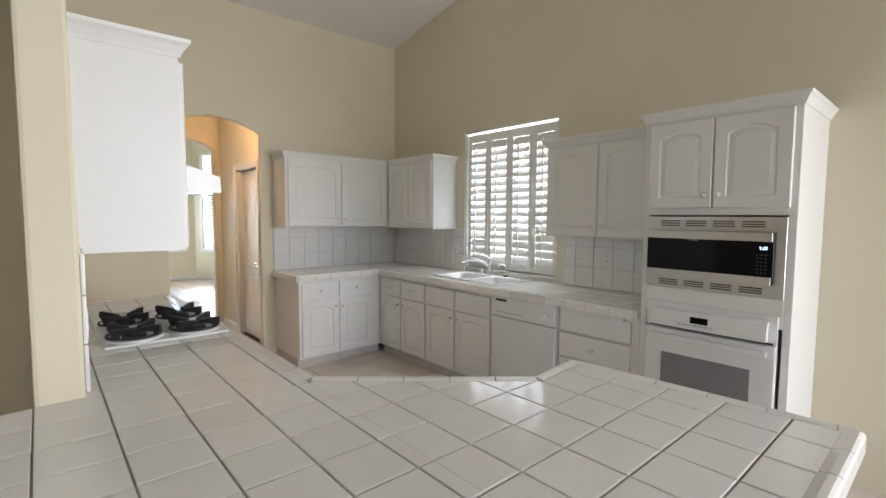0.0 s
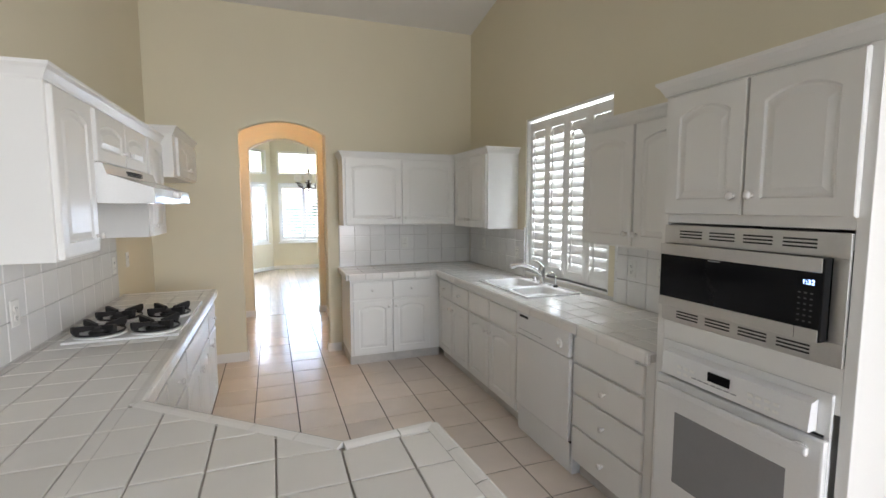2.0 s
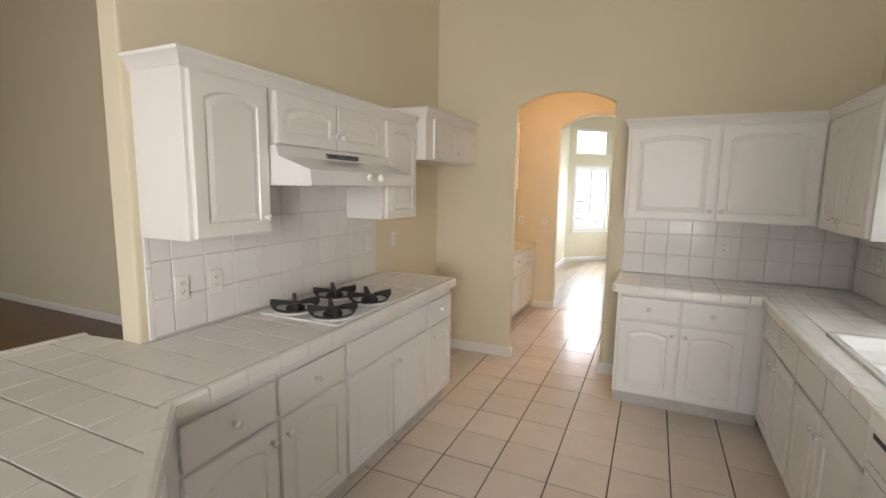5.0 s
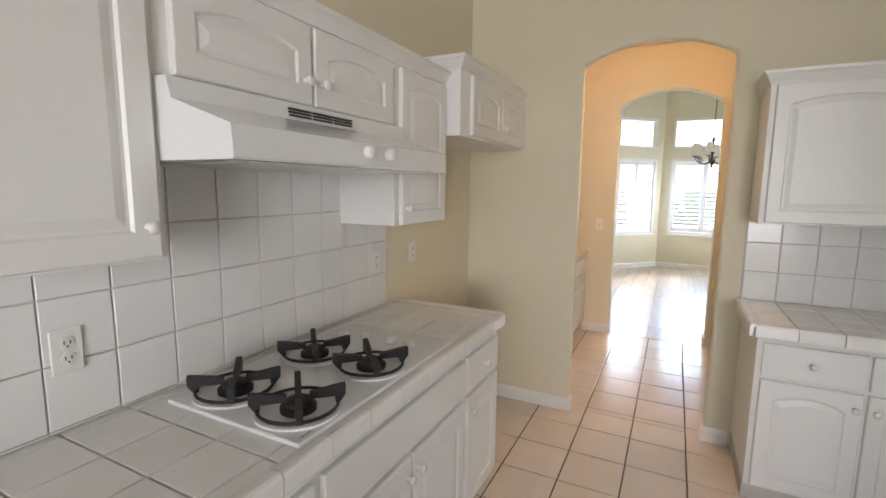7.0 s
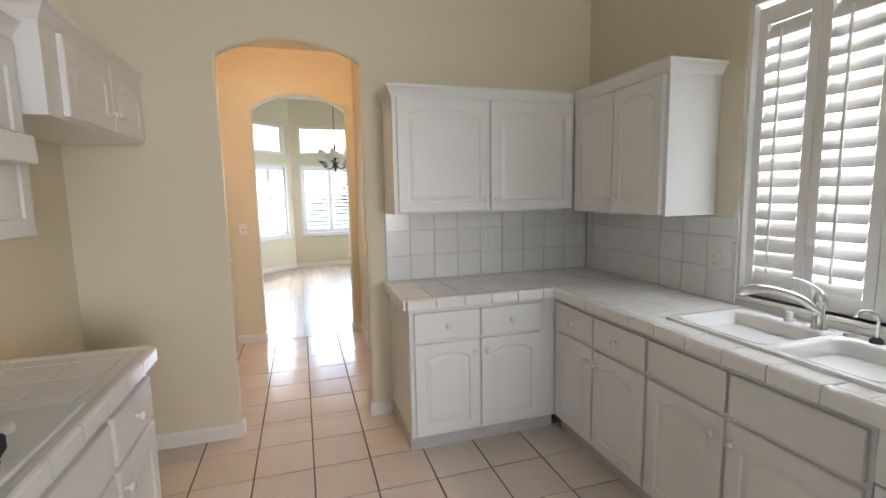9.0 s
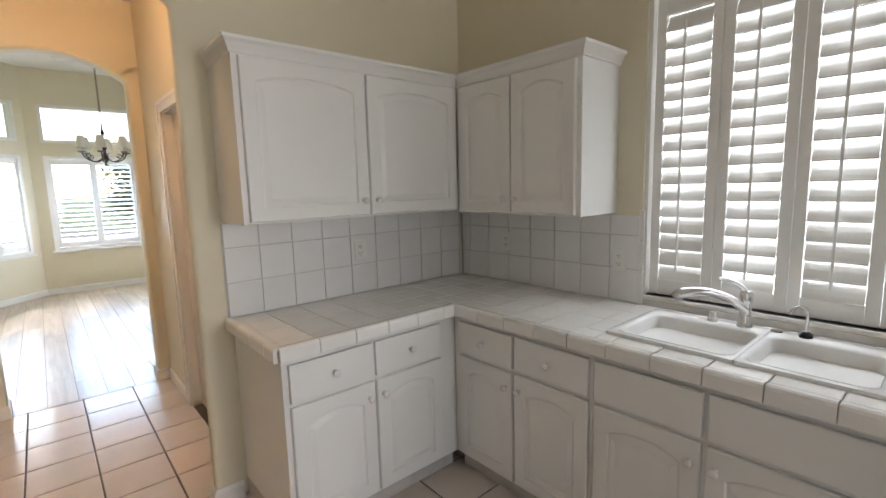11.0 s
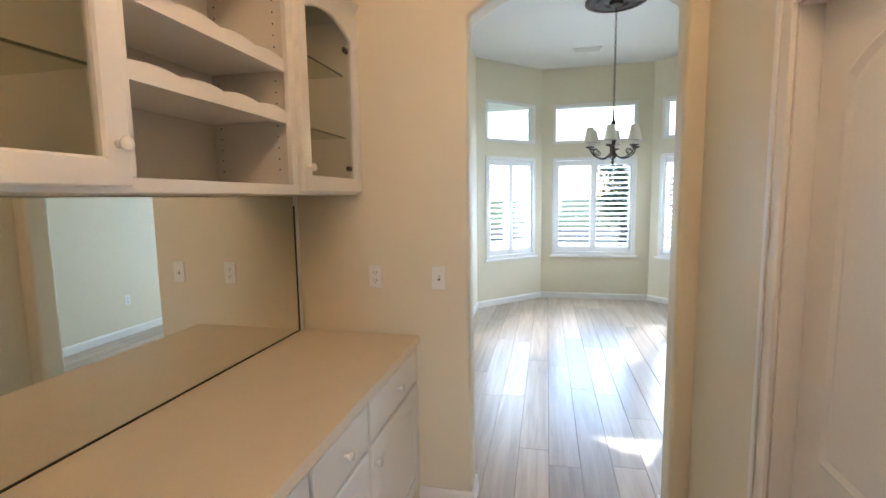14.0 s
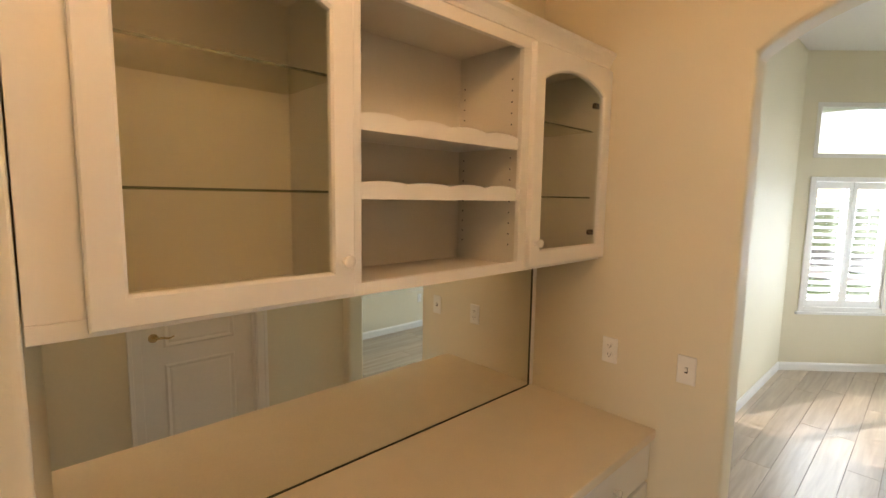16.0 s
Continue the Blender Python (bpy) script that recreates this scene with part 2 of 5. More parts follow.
def prism(bm, pts, place, d0, d1):
    """Extrudes the flat outline pts from d0 to d1; place(a, b, d) gives the point."""
    lo = [bm.verts.new(place(a, b, d0)) for a, b in pts]
    hi = [bm.verts.new(place(a, b, d1)) for a, b in pts]
    n = len(pts)
    faces = [bm.faces.new(lo[::-1]), bm.faces.new(hi)]
    for i in range(n):
        bm.faces.new((lo[i], lo[(i + 1) % n], hi[(i + 1) % n], hi[i]))
    bm.normal_update()
    bmesh.ops.triangulate(bm, faces=[f for f in faces if len(f.verts) > 4], ngon_method="EAR_CLIP")
    return bm


def XZ(a, b, d):
    return (a, d, b)


def XY(a, b, d):
    return (a, b, d)


def YZ(a, b, d):
    return (d, a, b)


def lathe(bm, profile, centre=(0, 0, 0), axis="Z", n=16):
    """Turns (radius, height) pairs about an axis."""
    rings = []
    for r, h in profile:
        ring = []
        for k in range(n):
            c, s = math.cos(2 * math.pi * k / n) * r, math.sin(2 * math.pi * k / n) * r
            p = {"Z": (c, s, h), "Y": (c, h, s), "X": (h, c, s)}[axis]
            ring.append(bm.verts.new(Vector(centre) + Vector(p)))
        rings.append(ring)
    for a, b in zip(rings, rings[1:]):
        for k in range(n):
            bm.faces.new((a[k], a[(k + 1) % n], b[(k + 1) % n], b[k]))
    if profile[0][0] > 1e-5:
        bm.faces.new(rings[0][::-1])
    if profile[-1][0] > 1e-5:
        bm.faces.new(rings[-1])
    bmesh.ops.remove_doubles(bm, verts=bm.verts, dist=1e-6)
    return bm


def tube(bm, pts, radius, n=8):
    """A round bar along a line of points; radius is one number or one a point."""
    pts = [Vector(p) for p in pts]
    rad = radius if isinstance(radius, (list, tuple)) else [radius] * len(pts)
    rings = []
    for i, p in enumerate(pts):
        d = (pts[min(i + 1, len(pts) - 1)] - pts[max(i - 1, 0)]).normalized()
        a = d.orthogonal().normalized() if i == 0 else (rings_dir - rings_dir.dot(d) * d).normalized()
        rings_dir = a
        b = d.cross(a)
        rings.append([bm.verts.new(p + rad[i] * (math.cos(2 * math.pi * k / n) * a + math.sin(2 * math.pi * k / n) * b)) for k in range(n)])
    for r0, r1 in zip(rings, rings[1:]):
        for k in range(n):
            bm.faces.new((r0[k], r0[(k + 1) % n], r1[(k + 1) % n], r1[k]))
    bm.faces.new(rings[0][::-1])
    bm.faces.new(rings[-1])
    return bm


def curve_points(ctrl, n=16):
    """A smooth line through control points."""
    c = [Vector(p) for p in ctrl]
    c = [2 * c[0] - c[1], *c, 2 * c[-1] - c[-2]]
    out = []
    seg = len(c) - 3
    for i in range(n + 1):
        s = min(i / n * seg, seg - 1e-6)
        k, t = int(s), s - int(s)
        p0, p1, p2, p3 = c[k:k + 4]
        out.append(0.5 * (2 * p1 + (p2 - p0) * t + (2 * p0 - 5 * p1 + 4 * p2 - p3) * t * t + (3 * p1 - p0 - 3 * p2 + p3) * t ** 3))
    return out


def panel_rings(w, h, inset, rise, n=9):
    """The outline of a door panel with an arched head: 4 + n points."""
    a, b, z0, z1 = inset, w - inset, inset, h - inset
    top = []
    for k in range(n):
        s = (k + 1) / (n + 1)
        top.append((b + (a - b) * s, z1 - rise + rise * math.sin(math.pi * s) ** 0.8 if rise else z1))
    return [(a, z0), (b, z0), (b, z1 - rise), *top, (a, z1 - rise)]


def panel_door_mesh(w, h, t=0.02, stile=0.058, rise=0.0):
    """A raised-panel door: front at y = -t, back at y = 0, from (0, 0) to (w, h)."""
    bm = bmesh.new()
    rise = min(rise, h * 0.12)

    def outer(inset):
        r = panel_rings(w, h, inset, 0.0)
        return r

    spec = [(outer(0.0), 0.0), (outer(0.0), -t + 0.004), (outer(0.004), -t), (panel_rings(w, h, stile, rise), -t),
            (panel_rings(w, h, stile + 0.006, rise), -t + 0.007), (panel_rings(w, h, stile + 0.014, rise), -t + 0.007),
            (panel_rings(w, h, stile + 0.036, rise * 0.9), -t + 0.001)]
    loops = [[bm.verts.new((x, y, z)) for x, z in pts] for pts, y in spec]
    n = len(loops[0])
    for a, b in zip(loops, loops[1:]):
        for k in range(n):
            bm.faces.new((a[k], a[(k + 1) % n], b[(k + 1) % n], b[k]))
    bm.faces.new(loops[-1])
    bm.faces.new(loops[0][::-1])
    return bm


def slab_front_mesh(w, h, t=0.02):
    return box(bmesh.new(), 0, w, -t, 0, 0, h, bevel=0.005)


def knob_mesh():
    return lathe(bmesh.new(), [(0.009, 0.0), (0.007, -0.004), (0.006, -0.012), (0.013, -0.017), (0.016, -0.023), (0.014, -0.028), (0.0, -0.031)], axis="Y", n=12)


KNOB = bpy.data.meshes.new("knob")
_k = knob_mesh()
bmesh.ops.recalc_face_normals(_k, faces=_k.faces)
_k.to_mesh(KNOB)
_k.free()
KNOB.materials.append(KNOBW)
for _p in KNOB.polygons:
    _p.use_smooth = True


def add_knob(parent, x, y, z):
    ob = new("knob", KNOB)
    ob.parent = parent
    ob.location = (x, y, z)
    return ob


def add_front(parent, kind, x0, x1, z0, z1, y=0.0, knob=None, rise=0.035):
    """A door or drawer front with its knob; knob: l, r, c or None."""
    w, h = x1 - x0, z1 - z0
    bm = panel_door_mesh(w, h, rise=rise) if kind == "door" else slab_front_mesh(w, h)
    ob = part("door" if kind == "door" else "drawer_front", bm, CAB, parent)
    ob.location = (x0, y, z0)
    if knob == "c":
        add_knob(ob, w / 2, -0.02, h / 2)
    elif knob in ("lt", "rt", "lb", "rb"):
        add_knob(ob, 0.03 if knob[0] == "l" else w - 0.03, -0.02, h - 0.07 if knob[1] == "t" else 0.07)
    return ob


def base_cabinet(m, w, depth, fronts, label, group="kitchen base cabinets", h=0.875, kick=0.1):
    ob = thing("base_cabinet", m, label, "cabinet", group)
    part("carcass", boxes((0, w, 0, depth, kick, h), bevel=0.0015), CAB, ob)
    part("toe_kick", boxes((0.002, w - 0.002, 0.05, depth, 0.0, kick)), KICK, ob, "mottled grey recessed toe kick")
    for f in fronts:
        add_front(ob, *f[:5], knob=f[5])
    return ob


CROWN = [(0.0, 0.0), (-0.006, 0.0), (-0.009, 0.010), (-0.023, 0.036), (-0.034, 0.048), (-0.036, 0.06), (0.0, 0.06)]


def crown(bm, x0, x1, depth, z, left=True, right=True, y=0.0):
    """A crown moulding along a cabinet's front, turned back along its open ends."""
    n = len(CROWN)
    path = []
    if left:
        path.append((x0, depth, -1, 0))
    path.append((x0, y, -1 if left else 0, 1))
    path.append((x1, y, 1 if right else 0, 1))
    if right:
        path.append((x1, depth, 1, 0))
    rings = []
    for px, py, ax, ay in path:
        rings.append([bm.verts.new((px - ax * o, py + ay * o, z + hgt)) for o, hgt in CROWN])
    for a, b in zip(rings, rings[1:]):
        for k in range(n):
            bm.faces.new((a[k], a[(k + 1) % n], b[(k + 1) % n], b[k]))
    bm.faces.new(rings[0])
    bm.faces.new(rings[-1][::-1])
    return bm


def wall_cabinet(m, w, depth, z0, z1, fronts, label, left=True, right=True, group="kitchen wall cabinets", rise=0.035):
    """Hung on the wall: local z is the height above the floor."""
    ob = thing("wall_cabinet", m, label, "cabinet", group)
    part("carcass", boxes((0, w, 0, depth, z0, z1), bevel=0.0015), CAB, ob)
    part("crown_moulding", crown(bmesh.new(), 0, w, depth, z1 - 0.005, left, right), CAB, ob)
    for f in fronts:
        add_front(ob, *f[:5], knob=f[5], rise=rise)
    return ob


def clip_rect(poly, x0, x1, y0, y1):
    """The part of an outline inside a rectangle."""
    for axis, lim, sign in ((0, x0, 1), (0, x1, -1), (1, y0, 1), (1, y1, -1)):
        out = []
        for i, p in enumerate(poly):
            q = poly[(i + 1) % len(poly)]
            a, b = sign * (p[axis] - lim), sign * (q[axis] - lim)
            if a >= 0:
                out.append(p)
            if a * b < 0:
                s = a / (a - b)
                out.append((p[0] + s * (q[0] - p[0]), p[1] + s * (q[1] - p[1])))
        poly = out
        if len(poly) < 3:
            return []
    clean = [p for i, p in enumerate(poly) if abs(p[0] - poly[i - 1][0]) + abs(p[1] - poly[i - 1][1]) > 1e-5]
    area = sum(clean[i - 1][0] * p[1] - p[0] * clean[i - 1][1] for i, p in enumerate(clean)) / 2 if len(clean) > 2 else 0
    if abs(area) < 2e-4:
        return []
    return clean if area > 0 else clean[::-1]


def tile_mesh(poly, t, ease=0.002, place=XY):
    """A tile: sides, eased rim and face, standing t proud."""
    bm = bmesh.new()
    cx, cy = sum(p[0] for p in poly) / len(poly), sum(p[1] for p in poly) / len(poly)

    def ring(shrink, d):
        out = []
        for x, y in poly:
            l = math.hypot(x - cx, y - cy) or 1
            s = max(0.0, 1 - shrink / l)
            out.append(bm.verts.new(place(cx + (x - cx) * s, cy + (y - cy) * s, d)))
        return out

    r = [ring(0, 0), ring(0, t - ease), ring(ease * 1.6, t)]
    n = len(poly)
    for a, b in zip(r, r[1:]):
        for k in range(n):
            bm.faces.new((a[k], a[(k + 1) % n], b[(k + 1) % n], b[k]))
    bm.faces.new(r[-1])
    return bm


TILE_CACHE = {}


def lay_tiles(parent, polys, x0, y0, pitch, joint, t, mat, z=0.0, place=XY, flip=False):
    """Lays square tiles on a grid over outlines in the parent's plane; each one is a piece."""
    for poly in polys:
        xs, ys = [p[0] for p in poly], [p[1] for p in poly]
        i0, i1 = math.floor((min(xs) - x0) / pitch), math.ceil((max(xs) - x0) / pitch)
        j0, j1 = math.floor((min(ys) - y0) / pitch), math.ceil((max(ys) - y0) / pitch)
        for i in range(i0, i1):
            for j in range(j0, j1):
                a, b = x0 + i * pitch, y0 + j * pitch
                cut = clip_rect(poly, a + joint / 2, a + pitch - joint / 2, b + joint / 2, b + pitch - joint / 2)
                if not cut:
                    continue
                full = len(cut) == 4 and abs((max(p[0] for p in cut) - min(p[0] for p in cut)) - (pitch - joint)) < 1e-4 and abs(
                    (max(p[1] for p in cut) - min(p[1] for p in cut)) - (pitch - joint)) < 1e-4
                key = (pitch, joint, t, mat.name, tuple(place(1, 2, 3)))
                if full and key in TILE_CACHE:
                    me = TILE_CACHE[key]
                else:
                    bm = tile_mesh([(x - a, y - b) for x, y in cut], t, place=place)
                    me = bpy.data.meshes.new("tile")
                    bmesh.ops.recalc_face_normals(bm, faces=bm.faces)
                    bm.to_mesh(me)
                    bm.free()
                    me.materials.append(mat)
                    if full:
                        TILE_CACHE[key] = me
                ob = new("tile", me)
                ob.parent = parent
                ob.location = place(a, b, z)
                ob.rotation_euler = [random.uniform(-0.003, 0.003) for _ in range(3)]


EDGE = [(0.0, -0.055), (-0.014, -0.055), (-0.016, -0.052), (-0.016, -0.008), (-0.012, 0.001), (-0.004, 0.005), (0.012, 0.004), (0.03, 0.0), (0.03, -0.008), (0.0, -0.01)]


def edge_tiles(parent, p0, p1, inward, z, pitch=0.163, joint=0.004):
    """Rounded edge tiles along a counter's rim from p0 to p1."""
    p0, p1 = Vector((*p0, 0)), Vector((*p1, 0))
    d = p1 - p0
    length = d.length
    d.normalize()
    n = Vector((*inward, 0)).normalized()
    s = 0.0
    while s < length - 0.01:
        e = min(s + pitch, length)
        bm = bmesh.new()
        a = [bm.verts.new(p0 + d * (s + joint / 2) + n * o + Vector((0, 0, z + h))) for o, h in EDGE]
        b = [bm.verts.new(p0 + d * (e - joint / 2) + n * o + Vector((0, 0, z + h))) for o, h in EDGE]
        k = len(EDGE)
        for i in range(k):
            bm.faces.new((a[i], a[(i + 1) % k], b[(i + 1) % k], b[i]))
        bm.faces.new(a[::-1])
        bm.faces.new(b)
        part("edge_tile", bm, TILE, parent)
        s = e


def wall_panel(name, m, length, height, thick, openings, mat=PAINT, label="", z0=0.0):
    """A wall in its own frame: x along it, y from its face (0) to its back. openings: (x0, x1, z0, z1), windows or doors apart in x."""
    bm = bmesh.new()
    x = 0.0
    for a, b, c, d in sorted(openings):
        if a > x:
            box(bm, x, a, 0, thick, z0, height)
        if c > z0:
            box(bm, a, b, 0, thick, z0, c)
        if d < height:
            box(bm, a, b, 0, thick, d, height)
        x = b
    if x < length:
        box(bm, x, length, 0, thick, z0, height)
    ob = link_mesh(name, bm, mat)
    ob.matrix_world = m
    return tagged(ob, label or "cream painted plaster wall", "wall", kind="structure")


def arch_outline(a, b, spring, top, length, height, n=14):
    """A wall's outline with an arched way through it from a to b."""
    half, rise = (b - a) / 2, top - spring
    r = (half * half + rise * rise) / (2 * rise)
    cx, cz = (a + b) / 2, top - r
    ang = math.asin(half / r)
    arc = [(cx + r * math.sin(-ang + 2 * ang * k / n), cz + r * math.cos(-ang + 2 * ang * k / n)) for k in range(n + 1)]
    return [(0, 0), (a, 0), *arc, (b, 0), (length, 0), (length, height), (0, height)]


def arch_wall(name, m, length, height, thick, a, b, spring, top, label):
    bm = prism(bmesh.new(), arch_outline(a, b, spring, top, length, height), XZ, 0, thick)
    ob = link_mesh(name, bm, PAINT)
    ob.matrix_world = m
    bv = ob.modifiers.new("rounded_corner", "BEVEL")
    bv.width, bv.segments, bv.limit_method, bv.angle_limit = 0.024, 4, "ANGLE", radians(50)
    return tagged(ob, label, "wall", kind="structure")


def baseboard(x0, y0, x1, y1, side, h=0.09):
    """Along a wall's foot from one point to another; side is the way into the room."""
    d = Vector((x1 - x0, y1 - y0, 0))
    m = Matrix.Translation((x0, y0, 0)) @ Matrix.Rotation(math.atan2(d.y, d.x), 4, "Z")
    s = 1 if side > 0 else -1
    prof = [(0, 0), (s * 0.014, 0), (s * 0.014, h - 0.02), (s * 0.009, h - 0.008), (s * 0.006, h), (0, h)]
    bm = prism(bmesh.new(), prof, YZ, 0, d.length)
    ob = link_mesh("baseboard", bm, TRIM)
    ob.matrix_world = m
    return tagged(ob, "white painted wooden baseboard along the wall", "baseboard", kind="structure")


# ---- the large structure ----
NY, NB = 5.865, 5.92        # kitchen's north wall, its two faces
AY, AB = 7.85, 7.99         # second arched wall
BAY = 12.92
DCEIL = 3.42
WX = -0.02                   # kitchen's west wall face
SLOPE = 0.20
TALL = 6.0


def ceiling_height(y):
    return 3.52 + SLOPE * (NY - y)


# the run along the window wall
LEAN_E = -90.0


def east(u, back=0.0, z=0.0):
    """A frame on the window wall's cabinet line, u metres south of the north wall."""
    return pose(2.655, 5.87, 0, 0, 0, LEAN_E) @ Matrix.Translation((u, back, z))


EW = 0.60                   # the wall behind that line
WIN = (1.262, 2.417, 0.95, 2.36)

# ground, floors
tagged(link_mesh("ground", boxes((-400, 400, -400, 400, -0.5, -0.14)), GRASS), "green lawn around the house", "ground", kind="structure")
floor_kitchen = tagged(link_mesh("floor", boxes((-0.16, 3.4, -0.6, AY + 0.02, -0.12, -0.006)), FGROUT), "beige square ceramic floor tiles with dark grout", "floor", kind="structure")
floor_dining = tagged(link_mesh("floor_dining", prism(bmesh.new(), [(-0.3, AY + 0.02), (3.6, AY + 0.02), (3.6, 12.1), (2.7, 13.06), (0.95, 13.06), (-0.3, 12.1)], XY, -0.12, -0.006), GAP),
                      "light oak plank floor of the dining room", "floor", kind="structure")
floor_great = tagged(link_mesh("floor_great_room", boxes((-8.6, -0.16, -4.6, 4.86, -0.12, -0.004), (-8.6, -3.5, 4.86, 10.2, -0.12, -0.004), (-0.16, 3.6, -4.6, -0.6, -0.12, -0.004)), WALNUT), "dark brown wooden floor of the great room", "floor", kind="structure")

floor_entry = tagged(link_mesh("floor_entry", boxes((-3.5, -0.16, 4.86, 10.2, -0.12, -0.006)), FGROUT), "pale square tile floor of the entrance hall", "floor", kind="structure")

# kitchen walls
arch_wall("wall_north", pose(-0.30, NY, 0), 4.2, TALL, NB - NY, 1.065, 1.888, 2.31, 2.425, "cream painted wall with an arched way through")
wall_panel("wall_east", pose(2.655, 5.87, 0, 0, 0, LEAN_E) @ Matrix.Translation((-0.1, EW, 0)), 10.6, TALL, 0.16, [(WIN[0] + 0.1, WIN[1] + 0.1, WIN[2], WIN[3]), (6.67, 8.57, 0.05, 2.4)],
           label="cream painted kitchen wall with a shuttered window")
ww = tagged(link_mesh("wall_west", boxes((WX - 0.125, WX, 2.93, NY + 0.03, 0, TALL), bevel=0.012), PAINT), "cream painted wall end beside the cooktop counter", "wall", kind="structure")

# unseen frame around the wall opening invented for the east fill lamp
fill_opening = thing("fill_opening_frame", pose(2.655, 5.87, 0, 0, 0, LEAN_E) @ Matrix.Translation((-0.1, EW, 0)), "white frame of an unseen opening added for the east fill light", "door", kind="structure")
part("door_frame", boxes((6.67, 6.73, 0.03, 0.1, 0.05, 2.4), (8.51, 8.57, 0.03, 0.1, 0.05, 2.4), (6.73, 8.51, 0.03, 0.1, 2.34, 2.4), (6.73, 8.51, 0.03, 0.1, 0.05, 0.11), (7.59, 7.65, 0.03, 0.1, 0.11, 2.34), bevel=0.003), TRIM, fill_opening)

# the passage behind the arch
PW, PE = -0.115, 1.77         # its west and east walls
wall_panel("wall_passage_west", pose(PW, NY + 0.005, 0, 0, 0, 90), AB - NY - 0.01, 3.0, 0.12, [], label="cream painted passage wall behind the buffet")
PD = (6.44, 7.145, 2.05)      # pantry door: along y, and its height
wall_panel("wall_passage_east", pose(PE, AY - 0.001, 0, 0, 0, -90), AY - NB + 0.002, 3.0, 0.14, [(AY - PD[1], AY - PD[0], 0, PD[2])], label="cream painted passage wall with the pantry door")
arch_wall("wall_arch_dining", pose(-0.17, AY, 0), 3.9, DCEIL + 0.2, AB - AY, 0.948, 1.855, 2.36, 2.515, "cream painted wall with an arched way to the dining room")
tagged(link_mesh("ceiling_passage", boxes((-0.3, 1.95, NB + 0.001, AY - 0.001, 2.94, 3.0)), CEIL), "white ceiling of the passage", "ceiling", kind="structure")

# the dining room with its bay
DW0, DE0 = 0.19, 3.47
BL, BR, BS = 1.055, 2.605, 12.05
WZ = (0.67, 2.13, 2.33, 2.90)
wall_panel("wall_dining_west", pose(DW0, AB, 0, 0, 0, 90), BS - AB + 0.03, DCEIL + 0.2, 0.14, [])
wall_panel("wall_dining_east", pose(DE0, BS + 0.03, 0, 0, 0, -90), BS - AB + 0.03, DCEIL + 0.2, 0.14, [])
FACETS = [("wall_bay_west", DW0, BS, BL, BAY), ("wall_bay_north", BL, BAY, BR, BAY), ("wall_bay_east", BR, BAY, DE0, BS)]
tagged(link_mesh("ceiling_dining", boxes((-0.4, 3.7, AB - 0.1, 13.2, DCEIL, DCEIL + 0.1)), CEIL), "white ceiling of the dining room", "ceiling", kind="structure")

# sloping ceiling over kitchen and great room
bm = bmesh.new()
prism(bm, [(NY + 0.06, ceiling_height(NY + 0.06)), (-4.6, ceiling_height(-4.6)), (-4.6, ceiling_height(-4.6) + 0.1), (NY + 0.06, ceiling_height(NY) + 0.1)], YZ, -8.7, 3.6)
tagged(link_mesh("ceiling", bm, CEIL), "white ceiling sloping up from the kitchen", "ceiling", kind="structure")

# great room around and behind the camera
wall_panel("wall_south", pose(3.5, -3.2, 0, 0, 0, 180), 12.2, TALL, 0.16, [(0.2, 3.0, 0.4, 3.0)], label="cream painted wall with an unseen opening for fill light")
wall_panel("wall_great_west", pose(-8.4, -4.5, 0, 0, 0, 90), 14.5, TALL, 0.16, [(1.5, 4.5, 0.9, 3.1)], label="cream painted great room wall")
GY = 4.85
bm = bmesh.new()
prism(bm, arch_outline(1.9, 3.33, 2.3, 2.62, 3.49, TALL), XZ, 0, 0.16)          # arch to the entrance hall
for v in bm.verts:
    v.co.x += -3.65
wall_hall = link_mesh("wall_great_north", bm, PAINT)
wall_hall.matrix_world = pose(0, GY, 0)
tagged(wall_hall, "cream painted great room wall with an arched way to the entrance", "wall", kind="structure")
bm = bmesh.new()
prism(bm, arch_outline(0.45, 2.2, 2.2, 2.48, 4.75, 3.02), XZ, 0, 0.16)          # arch to the bedroom hall
box(bm, 2.3, 4.75, 0, 0.16, 3.02, TALL)
box(bm, 0, 0.4, 0, 0.16, 3.02, TALL)
box(bm, 0.4, 2.3, 0, 0.16, 3.85, TALL)
wall_hall2 = link_mesh("wall_great_north_west", bm, PAINT)
wall_hall2.matrix_world = pose(-8.4, GY, 0)
tagged(wall_hall2, "cream painted wall with an arched hall and a plant shelf above", "wall", kind="structure")
tagged(link_mesh("shelf_niche", boxes((-8.4, -6.0, 5.01, 6.2, 2.9, 3.02), (-8.4, -6.0, 6.2, 6.3, 3.02, 4.2), (-6.0, -5.9, 5.01, 6.3, 3.02, 4.2)), PAINT), "recessed plant shelf over the hall", "wall", kind="structure")
tagged(link_mesh("wall_hall_back", boxes((-8.4, -6.1, 6.3, 6.4, 0, 2.9), (-6.15, -6.05, 5.01, 6.3, 0, 2.9)), PAINT), "cream painted wall of the bedroom hall", "wall", kind="structure")
tagged(link_mesh("wall_entry", boxes((-3.65, -3.5, 5.01, 10.0, 0, 4.2), (-0.43, -0.30, 5.02, 10.0, 0, 4.2), (-0.3, -0.16, 5.02, 5.86, 0, 4.2)), PAINT), "cream painted entrance hall wall", "wall", kind="structure")
wall_panel("wall_entry_north", pose(-3.6, 9.1, 0), 3.4, 4.2, 0.16, [(1.28, 1.58, 0.6, 2.2), (1.68, 2.58, 0, 2.80), (2.73, 3.08, 0.9, 2.2)], label="cream painted entrance wall beside the front door")
